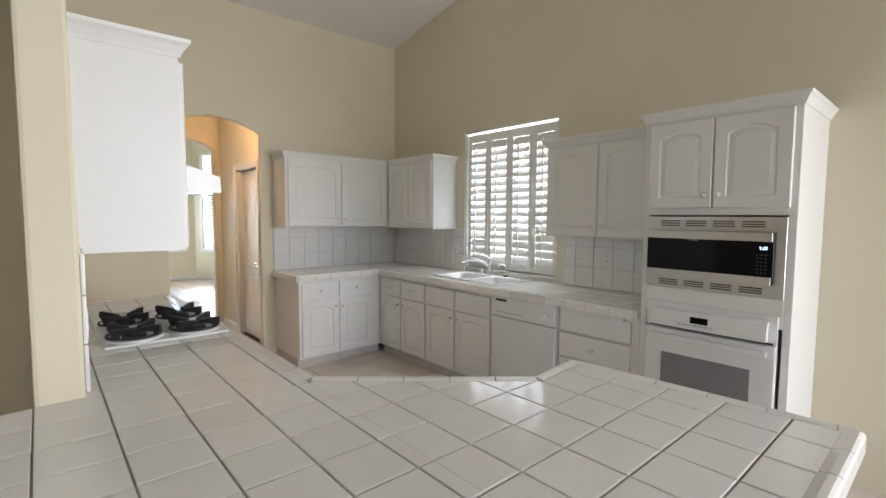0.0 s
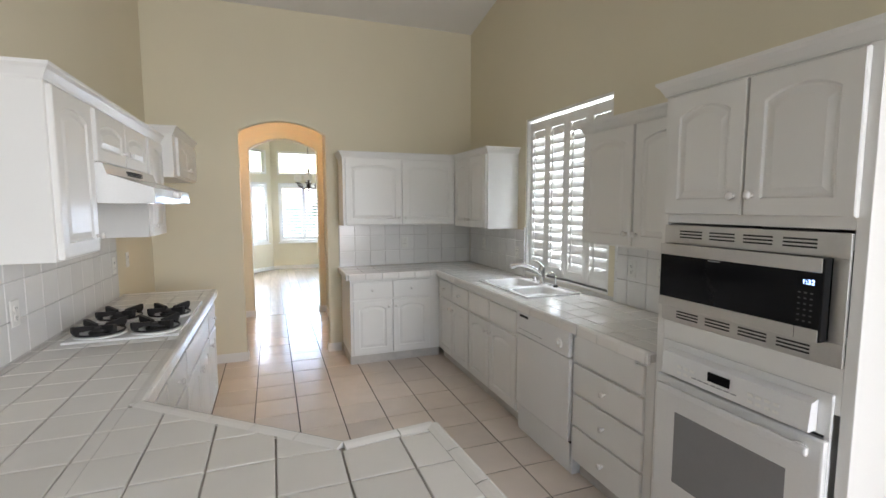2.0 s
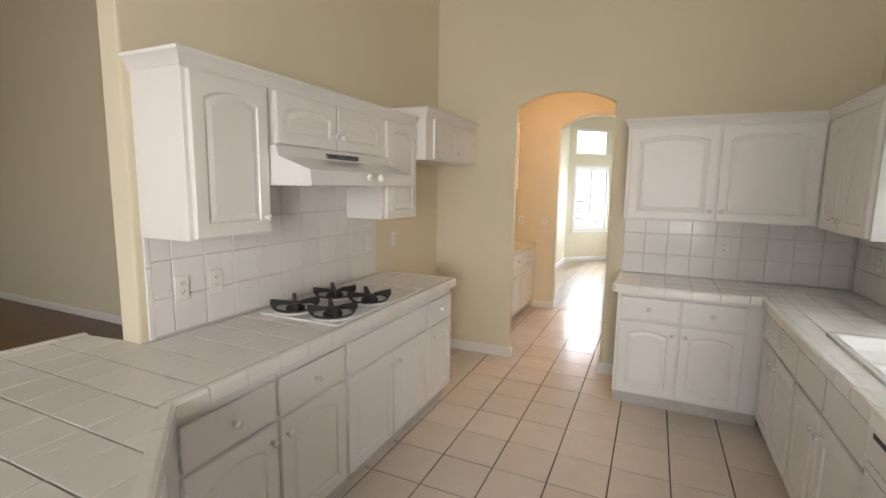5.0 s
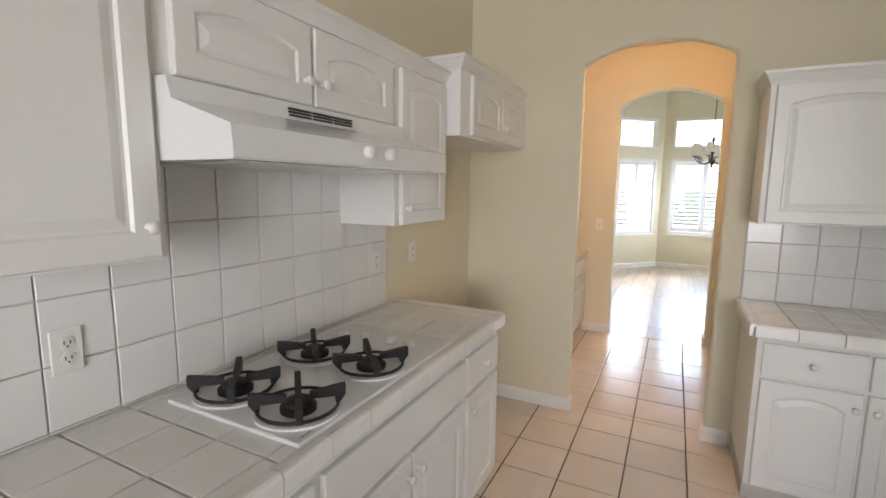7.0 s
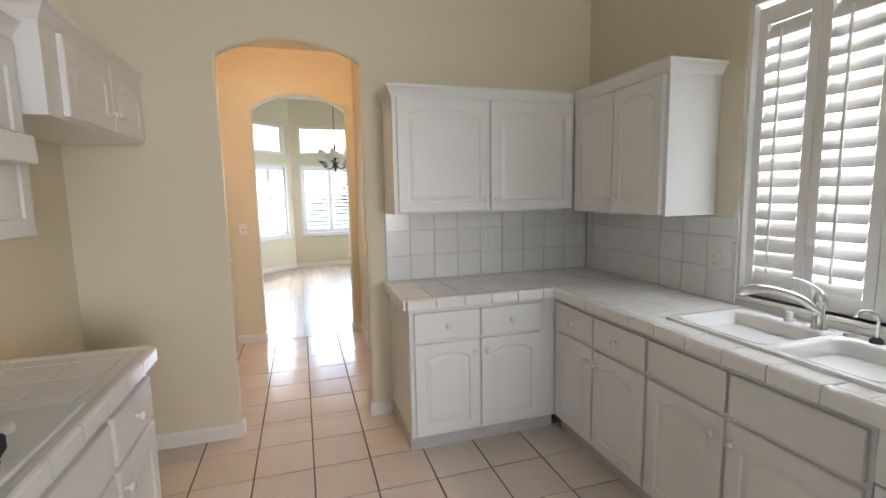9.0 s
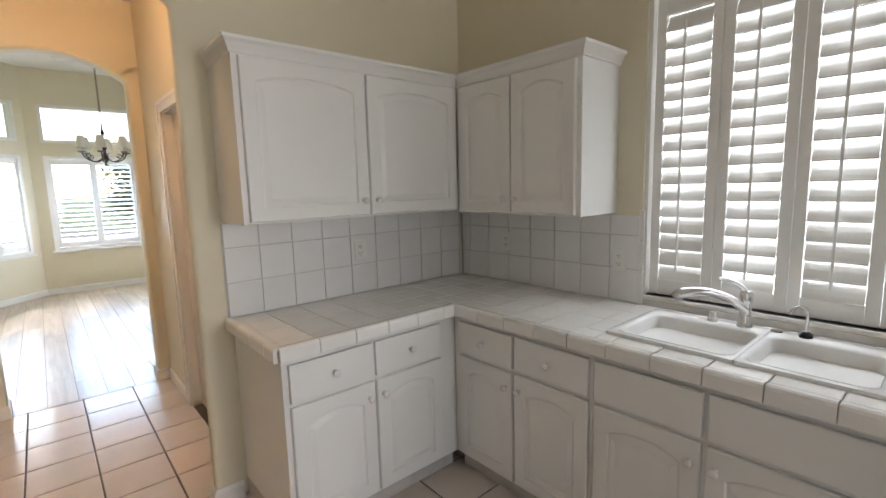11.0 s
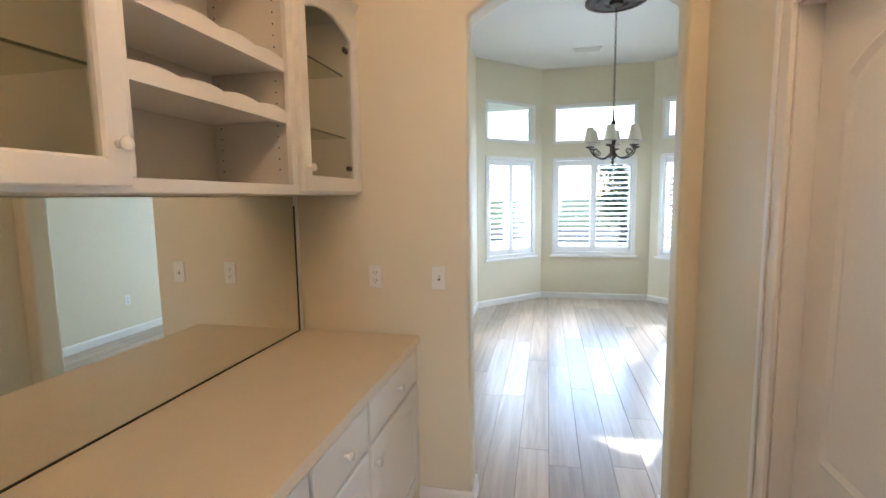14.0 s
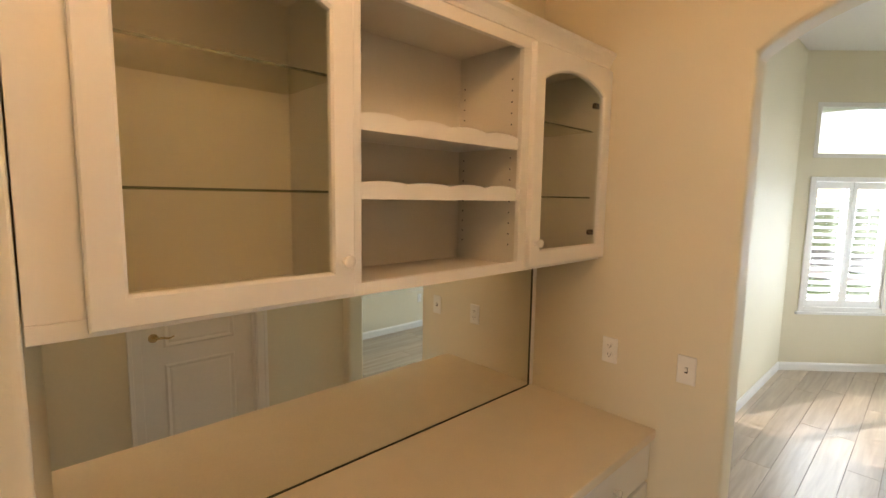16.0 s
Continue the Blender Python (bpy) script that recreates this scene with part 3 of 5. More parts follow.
arc = [(2.13 + 0.45 * math.cos(math.pi * k / 12), 2.52 + 0.24 * math.sin(math.pi * k / 12)) for k in range(13)]
bm = prism(bmesh.new(), [*arc, (1.68, 2.80), (2.58, 2.80)], XZ, 0, 0.16)
box(bm, 1.68, 2.58, 0, 0.16, 2.06, 2.25)
head = link_mesh("wall_door_head", bm, PAINT)
head.matrix_world = pose(-3.6, 9.1, 0)
tagged(head, "cream painted wall over the front door", "wall", kind="structure")
tagged(link_mesh("ceiling_entry", boxes((-3.65, -0.16, 5.01, 10.0, 4.1, 4.2)), CEIL), "white entrance hall ceiling", "ceiling", kind="structure")

for name, xa, ya, xb, yb in FACETS:
    d = Vector((xb - xa, yb - ya, 0))
    m = Matrix.Translation((xa, ya, 0)) @ Matrix.Rotation(math.atan2(d.y, d.x), 4, "Z")
    L = d.length
    o0, o1 = (0.155, L - 0.135) if name != "wall_bay_north" else (0.16, L - 0.2)
    if name == "wall_bay_east":
        o0, o1 = 0.135, L - 0.155
    bm = bmesh.new()
    box(bm, 0, o0, 0, 0.14, 0, DCEIL + 0.1)
    box(bm, o1, L, 0, 0.14, 0, DCEIL + 0.1)
    for z0, z1 in ((0, WZ[0]), (WZ[1], WZ[2]), (WZ[3], DCEIL + 0.1)):
        box(bm, o0, o1, 0, 0.14, z0, z1)
    w = link_mesh(name, bm, PAINT)
    w.matrix_world = m
    tagged(w, "cream painted bay wall with a shuttered window", "wall", kind="structure")
for cx, cy in ((DW0 - 0.09, BS + 0.06), (BL - 0.03, BAY + 0.09), (BR + 0.03, BAY + 0.09), (DE0 + 0.09, BS + 0.06)):
    post = link_mesh("wall_bay_corner", lathe(bmesh.new(), [(0.085, 0), (0.085, DCEIL + 0.1)], (cx, cy, 0), n=8), STUCCO)
    tagged(post, "outer corner of the bay wall", "wall", kind="structure")

# baseboards
for a in [(WX + 0.0, NY, 0.765, NY, -1), (1.588, NY, 1.715, NY, -1), (WX, 4.9, WX, NY, -1), (0.778, AY, 0.51, AY, 1), (1.685, AY, PE, AY, -1), (PE, PD[1] + 0.07, PE, AY, 1), (PE, NB, PE, PD[0] - 0.07, 1),
          (DW0, AB, DW0, BS, -1), (DE0, BS, DE0, AB, -1), (DW0, BS, BL, BAY, -1), (BL, BAY, BR, BAY, -1), (BR, BAY, DE0, BS, -1), (DW0, AB, 0.778, AB, 1), (1.685, AB, DE0, AB, 1),
          (-8.4, GY, -7.95, GY, -1), (-6.2, GY, -1.75, GY, -1), (-0.32, GY, -0.16, GY, -1), (-8.4, 6.3, -6.15, 6.3, -1)]:
    baseboard(*a)
# the jambs' own feet, wrapping the arches
for x, s in ((0.765, -1), (1.588, 1)):
    baseboard(x, NY - 0.012, x, NB + 0.012, s)
for x, s in ((0.778, -1), (1.685, 1)):
    baseboard(x, AY - 0.012, x, AB + 0.012, s)


# ---- windows with shutters ----
def shutter_panel(parent, x0, x1, z0, z1, y, tilt, pitch=0.076, rod=True, split=None, closed=None):
    """One hinged panel of louvres. tilt: degrees from flat; below split the louvres stand at closed."""
    st, rl = 0.042, 0.075
    fr = part("shutter_panel", boxes((x0, x0 + st, y, y + 0.026, z0, z1), (x1 - st, x1, y, y + 0.026, z0, z1), (x0 + st, x1 - st, y, y + 0.026, z0, z0 + rl), (x0 + st, x1 - st, y, y + 0.026, z1 - rl, z1), bevel=0.002), SHUTTER, parent)
    n = max(1, round((z1 - z0 - 2 * rl) / pitch))
    p = (z1 - z0 - 2 * rl) / n
    w, hw = x1 - x0 - 2 * st - 0.004, 0.043
    prof = [(hw * math.cos(math.pi * k / 6), 0.005 * math.sin(math.pi * k / 6)) for k in range(12)]
    me = {}
    for k in range(n):
        z = z0 + rl + p * (k + 0.5)
        ang = closed if split is not None and z < split else tilt
        if ang not in me:
            bm = bmesh.new()
            c, s = math.cos(radians(ang)), math.sin(radians(ang))
            prism(bm, [(a * c - b * s, a * s + b * c) for a, b in prof], YZ, 0, w)
            bmesh.ops.recalc_face_normals(bm, faces=bm.faces)
            me[ang] = bpy.data.meshes.new("louvre")
            bm.to_mesh(me[ang])
            bm.free()
            me[ang].materials.append(SHUTTER)
        ob = new("louvre", me[ang])
        ob.parent = fr
        ob.location = (x0 + st + 0.002, y + 0.013, z)
    if rod:
        part("tilt_rod", boxes(((x0 + x1) / 2 - 0.005, (x0 + x1) / 2 + 0.005, y - 0.042, y - 0.034, z0 + rl + 0.05, z1 - rl - 0.05), bevel=0.001), SHUTTER, fr)
    return fr


def frame_bars(x0, x1, z0, z1, w, y0, y1):
    return [(x0, x0 + w, y0, y1, z0, z1), (x1 - w, x1, y0, y1, z0, z1), (x0 + w, x1 - w, y0, y1, z0, z0 + w), (x0 + w, x1 - w, y0, y1, z1 - w, z1)]


def pane(parent, x0, x1, z0, z1, y):
    ob = part("pane", boxes((x0, x1, y, y + 0.004, z0, z1)), GLASS, parent, "clear glass pane")
    ob.visible_shadow = False
    return ob


wk = thing("window_1", east(0, EW), "kitchen window with white plantation shutters above the sink", "window", kind="structure")
a, b, c, d = WIN
part("window_frame", boxes(*frame_bars(a, b, c, d, 0.02, 0.01, 0.15)), TRIM, wk)
part("window_frame", boxes(*frame_bars(a + 0.02, b - 0.02, c + 0.02, d - 0.02, 0.03, 0.105, 0.14)), TRIM, wk)
part("window_sill", boxes((a, b, 0.001, 0.10, c - 0.0, c + 0.02), bevel=0.003), TRIM, wk)
pane(wk, a + 0.05, b - 0.05, c + 0.05, d - 0.05, 0.12)
pw = (b - a - 0.05) / 4
for k in range(4):
    split = (1.35, 1.02, 1.35, 1.45)[k]
    shutter_panel(wk, a + 0.025 + k * pw + 0.001, a + 0.025 + (k + 1) * pw - 0.001, c + 0.025, d - 0.04, 0.035, 65, split=split, closed=76)

for name, xa, ya, xb, yb in FACETS:
    d3 = Vector((xb - xa, yb - ya, 0))
    m = Matrix.Translation((xa, ya, 0)) @ Matrix.Rotation(math.atan2(d3.y, d3.x), 4, "Z")
    L = d3.length
    o0, o1 = (0.155, L - 0.135) if name != "wall_bay_north" else (0.16, L - 0.2)
    if name == "wall_bay_east":
        o0, o1 = 0.135, L - 0.155
    wi = thing({"wall_bay_west": "window_2", "wall_bay_north": "window_3", "wall_bay_east": "window_4"}[name], m, "white bay window with plantation shutters and a clear light above", "window", kind="structure")
    part("window_frame", boxes(*frame_bars(o0, o1, WZ[0], WZ[1], 0.05, -0.012, 0.06), bevel=0.003), TRIM, wi)
    part("window_sill", boxes((o0 - 0.03, o1 + 0.03, -0.035, -0.001, WZ[0] - 0.03, WZ[0]), bevel=0.004), TRIM, wi)
    part("window_frame", boxes(*frame_bars(o0, o1, WZ[2], WZ[3], 0.045, -0.006, 0.11), bevel=0.003), TRIM, wi)
    part("window_frame", boxes(*frame_bars(o0, o1, WZ[0], WZ[1], 0.06, 0.09, 0.13), ((o0 + o1) / 2 - 0.02, (o0 + o1) / 2 + 0.02, 0.09, 0.13, WZ[0] + 0.06, WZ[1] - 0.06)), TRIM, wi)
    pane(wi, o0 + 0.06, o1 - 0.06, WZ[0] + 0.06, WZ[1] - 0.06, 0.108)
    pane(wi, o0 + 0.045, o1 - 0.045, WZ[2] + 0.045, WZ[3] - 0.045, 0.06)
    mid = (o0 + o1) / 2
    shutter_panel(wi, o0 + 0.052, mid - 0.001, WZ[0] + 0.052, WZ[1] - 0.052, 0.01, 13, rod=False)
    shutter_panel(wi, mid + 0.001, o1 - 0.052, WZ[0] + 0.052, WZ[1] - 0.052, 0.01, 13, rod=False)

# ---- doors ----
def moulded_panel(w, h, rise):
    bm = bmesh.new()
    spec = [(0.0, 0.0), (0.012, -0.007), (0.03, -0.001), (0.045, -0.004)]
    loops = []
    for inset, y in spec:
        pts = panel_rings(w, h, inset, rise)
        loops.append([bm.verts.new((x, y, z)) for x, z in pts])
    n = len(loops[0])
    for p, q in zip(loops, loops[1:]):
        for k in range(n):
            bm.faces.new((p[k], p[(k + 1) % n], q[(k + 1) % n], q[k]))
    bm.faces.new(loops[-1])
    return bm


def panel_door_leaf(m, w, h, label, name, lever=True, hinge_left=True):
    ob = thing(name, m, label, "door", kind="structure")
    leaf = part("door_leaf", boxes((0, w, 0, 0.035, 0.008, h), bevel=0.002), TRIM, ob)
    for z0, z1, rise in ((0.86, h - 0.12, 0.07), (0.2, 0.75, 0.0)):
        pn = part("door_panel", moulded_panel(w - 0.24, z1 - z0, rise), TRIM, leaf)
        pn.location = (0.12, -0.001, z0)
    x = w - 0.065 if hinge_left else 0.065
    s = -1 if hinge_left else 1
    bm = lathe(bmesh.new(), [(0.028, 0), (0.028, -0.008), (0.02, -0.012), (0.011, -0.014), (0.011, -0.045), (0.0, -0.047)], (x, 0, 0.935), "Y", 14)
    tube(bm, curve_points([(x, -0.042, 0.935), (x + s * 0.04, -0.048, 0.94), (x + s * 0.08, -0.046, 0.93), (x + s * 0.11, -0.043, 0.94)], 8), [0.009, 0.009, 0.008, 0.008, 0.007, 0.007, 0.007, 0.006, 0.006])
    smooth(part("door_handle", bm, BRASS, leaf, "polished brass lever handle"))
    return ob


panel_door_leaf(pose(PE + 0.055, PD[1] - 0.014, 0, 0, 0, -90), PD[1] - PD[0] - 0.028, PD[2] - 0.014, "closed white moulded pantry door with a brass lever", "door_1")
# casing of the pantry door
cas = thing("door_casing", pose(PE, PD[1], 0, 0, 0, -90), "white moulded casing around the pantry door", "trim", kind="structure")
W_ = PD[1] - PD[0]
for bnd in ((-0.07, 0.004, -0.016, -0.001, 0, PD[2] + 0.07), (W_ - 0.004, W_ + 0.07, -0.016, -0.001, 0, PD[2] + 0.07), (0.004, W_ - 0.004, -0.016, -0.001, PD[2] - 0.004, PD[2] + 0.07)):
    part("casing_board", boxes(bnd, bevel=0.004), TRIM, cas)
for bnd in ((-0.07, -0.045, -0.024, -0.016, 0, PD[2] + 0.07), (W_ + 0.045, W_ + 0.07, -0.024, -0.016, 0, PD[2] + 0.07), (-0.045, W_ + 0.045, -0.024, -0.016, PD[2] + 0.045, PD[2] + 0.07)):
    part("casing_bead", boxes(bnd, bevel=0.003), TRIM, cas)
part("door_jamb", boxes((0.0005, 0.012, 0, 0.139, 0, PD[2] - 0.012), (W_ - 0.012, W_ - 0.0005, 0, 0.139, 0, PD[2] - 0.012), (0.0005, W_ - 0.0005, 0, 0.139, PD[2] - 0.012, PD[2] - 0.0005)), TRIM, cas)
tagged(link_mesh("wall_pantry_back", boxes((1.97, 2.02, 6.0, 7.84, 0, 2.9)), PAINT), "pantry back wall behind the door", "wall", kind="structure")

# entrance door and its arched light
panel_door_leaf(pose(-1.90, 9.11, 0), 0.86, 2.03, "closed white front door with two locks", "door_2", hinge_left=True)
we = thing("window_5", pose(-3.6, 9.11, 0), "narrow sidelight windows beside the front door", "window", kind="structure")
for x0, x1, z0, z1 in ((1.28, 1.58, 0.6, 2.2), (2.73, 3.08, 0.9, 2.2)):
    part("window_frame", boxes(*frame_bars(x0, x1, z0, z1, 0.03, -0.01, 0.1), bevel=0.002), TRIM, we)
    pane(we, x0 + 0.03, x1 - 0.03, z0 + 0.03, z1 - 0.03, 0.06)
fan = thing("window_6", pose(-3.6, 9.11, 0), "arched light over the front door", "window", kind="structure")
part("window_frame", boxes((1.681, 2.579, 0.03, 0.08, 2.251, 2.29), (2.115, 2.145, 0.03, 0.08, 2.29, 2.755), bevel=0.002), TRIM, fan)
pane(fan, 1.682, 2.578, 2.29, 2.755, 0.05)
part("deadbolt", lathe(bmesh.new(), [(0.03, 0), (0.03, -0.01), (0.02, -0.016), (0.0, -0.017)], (0.795, -0.002, 1.12), "Y", 16), BRASS, bpy.data.objects["door_2"])
panel_door_leaf(pose(-7.6, 6.295, 0), 0.76, 2.03, "closed white bedroom hall door", "door_3")


# ---- kitchen: the cooktop side ----
def west(y, back=0.0):
    """A frame on the cooktop counter's cabinet line, facing east."""
    return pose(0.575 - back, y, 0, 0, 0, 90)


WD = 0.575 - WX
LBL = "white painted base cabinet with an arched raised-panel door and drawer"
base_cabinet(west(2.60), 0.485, WD, [("drawer", 0.06, 0.47, 0.66, 0.82, "c"), ("door", 0.06, 0.47, 0.115, 0.64, "rt")], LBL)
base_cabinet(west(3.085), 0.46, WD, [("drawer", 0.01, 0.44, 0.66, 0.82, "c"), ("door", 0.01, 0.44, 0.115, 0.64, "lt")], LBL)
base_cabinet(west(3.545), 0.91, WD, [("drawer", 0.015, 0.895, 0.66, 0.82, None), ("door", 0.015, 0.448, 0.115, 0.64, "rt"), ("door", 0.462, 0.895, 0.115, 0.64, "lt")], "white painted cooktop base cabinet with two arched doors")
base_cabinet(west(4.455), 0.41, WD, [("drawer", 0.015, 0.385, 0.66, 0.82, "c"), ("door", 0.015, 0.385, 0.115, 0.64, "lt")], LBL)
# peninsula
diag = Vector((0.585, 2.625)) - Vector((1.20, 2.10))
ang = math.degrees(math.atan2(diag.y, diag.x))
pen_m = pose(1.185, 2.085, 0, 0, 0, ang)
base_cabinet(pen_m, 0.80, 0.5, [("drawer", 0.03, 0.37, 0.66, 0.82, "c"), ("drawer", 0.03, 0.37, 0.40, 0.64, "c"), ("drawer", 0.03, 0.37, 0.115, 0.385, "c"),
                              ("drawer", 0.385, 0.73, 0.66, 0.82, "c"), ("door", 0.385, 0.73, 0.115, 0.64, "rt")], "white painted corner base cabinet with drawers under the peninsula")
tagged(link_mesh("peninsula_base", prism(bmesh.new(), [(1.19, 2.07), (1.46, 2.10), (1.49, 1.62), (0.62, 1.62), (-0.02, 2.28), (-0.02, 2.925), (0.38, 2.60)], XY, 0, 0.873), CAB), "white painted panelled base of the tiled peninsula", "cabinet")

CT = 0.92
CTOP_W = [(0.59, 4.875), (WX, 4.875), (WX, 2.955), (-0.17, 2.925), (-0.37, 2.90), (-0.42, 2.32), (0.48, 1.285), (1.535, 1.285), (1.48, 2.125), (1.205, 2.095), (0.59, 2.62)]
ctw = tagged(link_mesh("countertop", prism(bmesh.new(), CTOP_W, XY, 0.875, CT - 0.008), GROUT), "white tiled countertop and peninsula with grey grout", "countertop")
edge_tiles(ctw, (0.60, 4.875), (0.60, 2.62), (-1, 0), CT)
edge_tiles(ctw, (0.602, 2.625), (1.21, 2.105), (-0.65, -0.76), CT)
edge_tiles(ctw, (1.21, 2.105), (1.485, 2.135), (0.11, -1), CT)
edge_tiles(ctw, (1.49, 2.13), (1.545, 1.275), (-1, -0.064), CT)
edge_tiles(ctw, (1.54, 1.275), (0.48, 1.275), (0, 1), CT)
edge_tiles(ctw, (0.475, 1.28), (-0.425, 2.315), (0.74, 0.67), CT)
edge_tiles(ctw, (-0.43, 2.32), (-0.38, 2.91), (1, -0.08), CT)
edge_tiles(ctw, (WX, 4.885), (0.60, 4.885), (0, -1), CT)

# splash tiles behind the cooktop
sp = tagged(link_mesh("splash_backing", boxes((WX, WX + 0.006, 2.985, 4.745, CT + 0.002, 1.41), (WX, WX + 0.006, 3.40, 4.40, 1.41, 1.79)), GROUTL), "white tiled splash behind the cooktop", "tiles")
for k in range(3):
    part("bullnose_tile", boxes((WX + 0.002, WX + 0.014, 2.965, 2.99, CT + 0.003 + k * 0.16, CT + 0.159 + k * 0.16), bevel=0.004), SPLASH, sp)
    part("bullnose_tile", boxes((WX + 0.002, WX + 0.014, 2.966 + k * 0.145, 3.108 + k * 0.145, 1.403, 1.428), bevel=0.004), SPLASH, sp)


def wall_cab_west(y, w, depth, z0, z1, fronts, label, left=True, right=True):
    return wall_cabinet(pose(WX + depth, y, 0, 0, 0, 90), w, depth, z0, z1, fronts, label, left, right)


wall_cab_west(2.965, 0.43, 0.30, 1.374, 2.05, [("door", 0.02, 0.41, 1.382, 2.035, "rb")], "white painted wall cabinet with an arched raised-panel door", True, False)
wall_cab_west(3.395, 0.985, 0.30, 1.785, 2.05, [("door", 0.035, 0.485, 1.795, 2.035, "rb"), ("door", 0.50, 0.95, 1.795, 2.035, "lb")], "white painted wall cabinet above the range hood", False, False)
wall_cab_west(4.38, 0.465, 0.30, 1.38, 2.05, [("door", 0.035, 0.445, 1.382, 2.035, "lb")], "narrow white wall cabinet beside the range hood", False, False)
wall_cab_west(4.846, NY - 4.847, 0.385, 1.80, 2.125, [("door", 0.12, 0.56, 1.815, 2.11, "rb"), ("door", 0.57, 1.0, 1.815, 2.11, "lb")], "white painted cabinet over the empty refrigerator space", True, False)


def range_hood(m):
    ob = thing("range_hood", m, "white under-cabinet range hood with vent slots and two knobs", "range hood")
    w = 0.975
    prof = [(0.0, 1.60), (0.0, 1.785), (0.345, 1.785), (0.36, 1.735), (0.545, 1.672), (0.55, 1.605), (0.545, 1.60)]
    body = part("body", prism(bmesh.new(), prof, lambda a, b, d: (d, 0.0 - a, b), 0, w), ENAMEL, ob)
    for k in range(3):
        part("vent", boxes(*[(0.35 + k * 0.098, 0.435 + k * 0.098, -0.3635, -0.352, 1.744 + j * 0.009, 1.749 + j * 0.009) for j in range(3)]), SLOT, ob, "dark vent slots")
    part("label", boxes(*[(0.31 + k * 0.08, 0.375 + k * 0.08, -0.392, -0.383, 1.7225, 1.7275) for k in range(4)]), INK, ob, "small grey lettering")
    for x in (0.46, 0.57):
        smooth(part("knob", lathe(bmesh.new(), [(0.017, 0), (0.019, -0.006), (0.017, -0.02), (0.012, -0.024), (0.0, -0.025)], (x, -0.547, 1.645), "Y", 14), KNOBW, ob))
    part("filter", boxes((0.08, w - 0.08, -0.50, -0.06, 1.596, 1.6)), STEEL, ob, "grey mesh filter")
    return ob


range_hood(pose(WX, 3.39, 0, 0, 0, 90))


def cooktop(m):
    ob = thing("cooktop", m, "white gas cooktop with four black burner grates", "cooktop")
    part("glass_top", boxes((-0.43, 0.43, -0.25, 0.25, 0.001, 0.014), bevel=0.005), ENAMEL, ob)
    for bx, by in ((-0.30, -0.125), (-0.30, 0.125), (0.04, -0.125), (0.04, 0.125)):
        z = 0.014
        bowl = part("drip_bowl", lathe(bmesh.new(), [(0.118, 0.0), (0.118, 0.006), (0.108, 0.009), (0.07, 0.002), (0.0, 0.001)], (bx, by, z), n=28), ENAMEL, ob)
        smooth(bowl)
        smooth(part("burner_cap", lathe(bmesh.new(), [(0.05, 0.0), (0.05, 0.015), (0.038, 0.018), (0.038, 0.03), (0.03, 0.034), (0.0, 0.035)], (bx, by, z), n=20), IRON, ob, "black burner cap"))
        g = bmesh.new()
        for k in range(4):
            a = math.pi / 4 + k * math.pi / 2
            c, s = math.cos(a), math.sin(a)
            pts = [(0.030, 0.048), (0.116, 0.062), (0.128, 0.062), (0.128, 0.034), (0.112, 0.012), (0.100, 0.012), (0.098, 0.030), (0.030, 0.030)]
            t = 0.009
            lo = [g.verts.new((bx + c * r - s * t, by + s * r + c * t, z + h)) for r, h in pts]
            hi = [g.verts.new((bx + c * r + s * t, by + s * r - c * t, z + h)) for r, h in pts]
            f = [g.faces.new(lo), g.faces.new(hi[::-1])]
            for i in range(len(pts)):
                j = (i + 1) % len(pts)
                g.faces.new((lo[j], lo[i], hi[i], hi[j]))
            g.normal_update()
            bmesh.ops.triangulate(g, faces=f, ngon_method="EAR_CLIP")
        rg = [(bx + 0.108 * math.cos(2 * math.pi * k / 24), by + 0.108 * math.sin(2 * math.pi * k / 24), z + 0.016) for k in range(25)]
        tube(g, rg, 0.005, 6)
        part("burner_grate", g, IRON, ob, "black cast iron grate")
    for kx, ky in ((0.29, -0.13), (0.30, -0.04), (0.29, 0.08), (0.26, 0.17)):
        smooth(part("control_knob", lathe(bmesh.new(), [(0.024, 0.0), (0.022, 0.016), (0.018, 0.02), (0.0, 0.021)], (kx, ky, 0.014), n=18), KNOBW, ob, "white round control knob"))
    part("label", boxes((-0.405, -0.37, -0.235, -0.23, 0.0138, 0.0145)), INK, ob, "small printed mark")
    return ob


# local x runs north along the counter
cooktop(pose(0.325, 3.925, CT, 0, 0, 90))


def outlet(m, label, kind="outlet"):
    ob = thing("wall_outlet" if kind == "outlet" else "light_switch", m, label, "outlet" if kind == "outlet" else "switch")
    part("cover_plate", boxes((-0.036, 0.036, -0.006, 0, -0.058, 0.058), bevel=0.003), PLASTICW, ob)
    if kind == "outlet":
        for z in (-0.02, 0.02):
            f = part("socket", lathe(bmesh.new(), [(0.016, 0), (0.016, -0.009), (0.0, -0.0095)], (0, 0, z), "Y", 16), PLASTICW, ob)
            part("slot", boxes((-0.008, -0.0055, -0.0100, -0.0092, z - 0.002, z + 0.007), (0.0055, 0.008, -0.0100, -0.0092, z - 0.002, z + 0.007), (-0.002, 0.002, -0.0100, -0.0092, z - 0.010, z - 0.006)), SLOT, f)
    else:
        part("toggle", boxes((-0.005, 0.005, -0.016, -0.006, -0.004, 0.012), bevel=0.0015), PLASTICW, ob)
        part("slot", boxes((-0.006, 0.006, -0.0066, -0.0058, -0.012, 0.012)), SLOT, ob)
    return ob


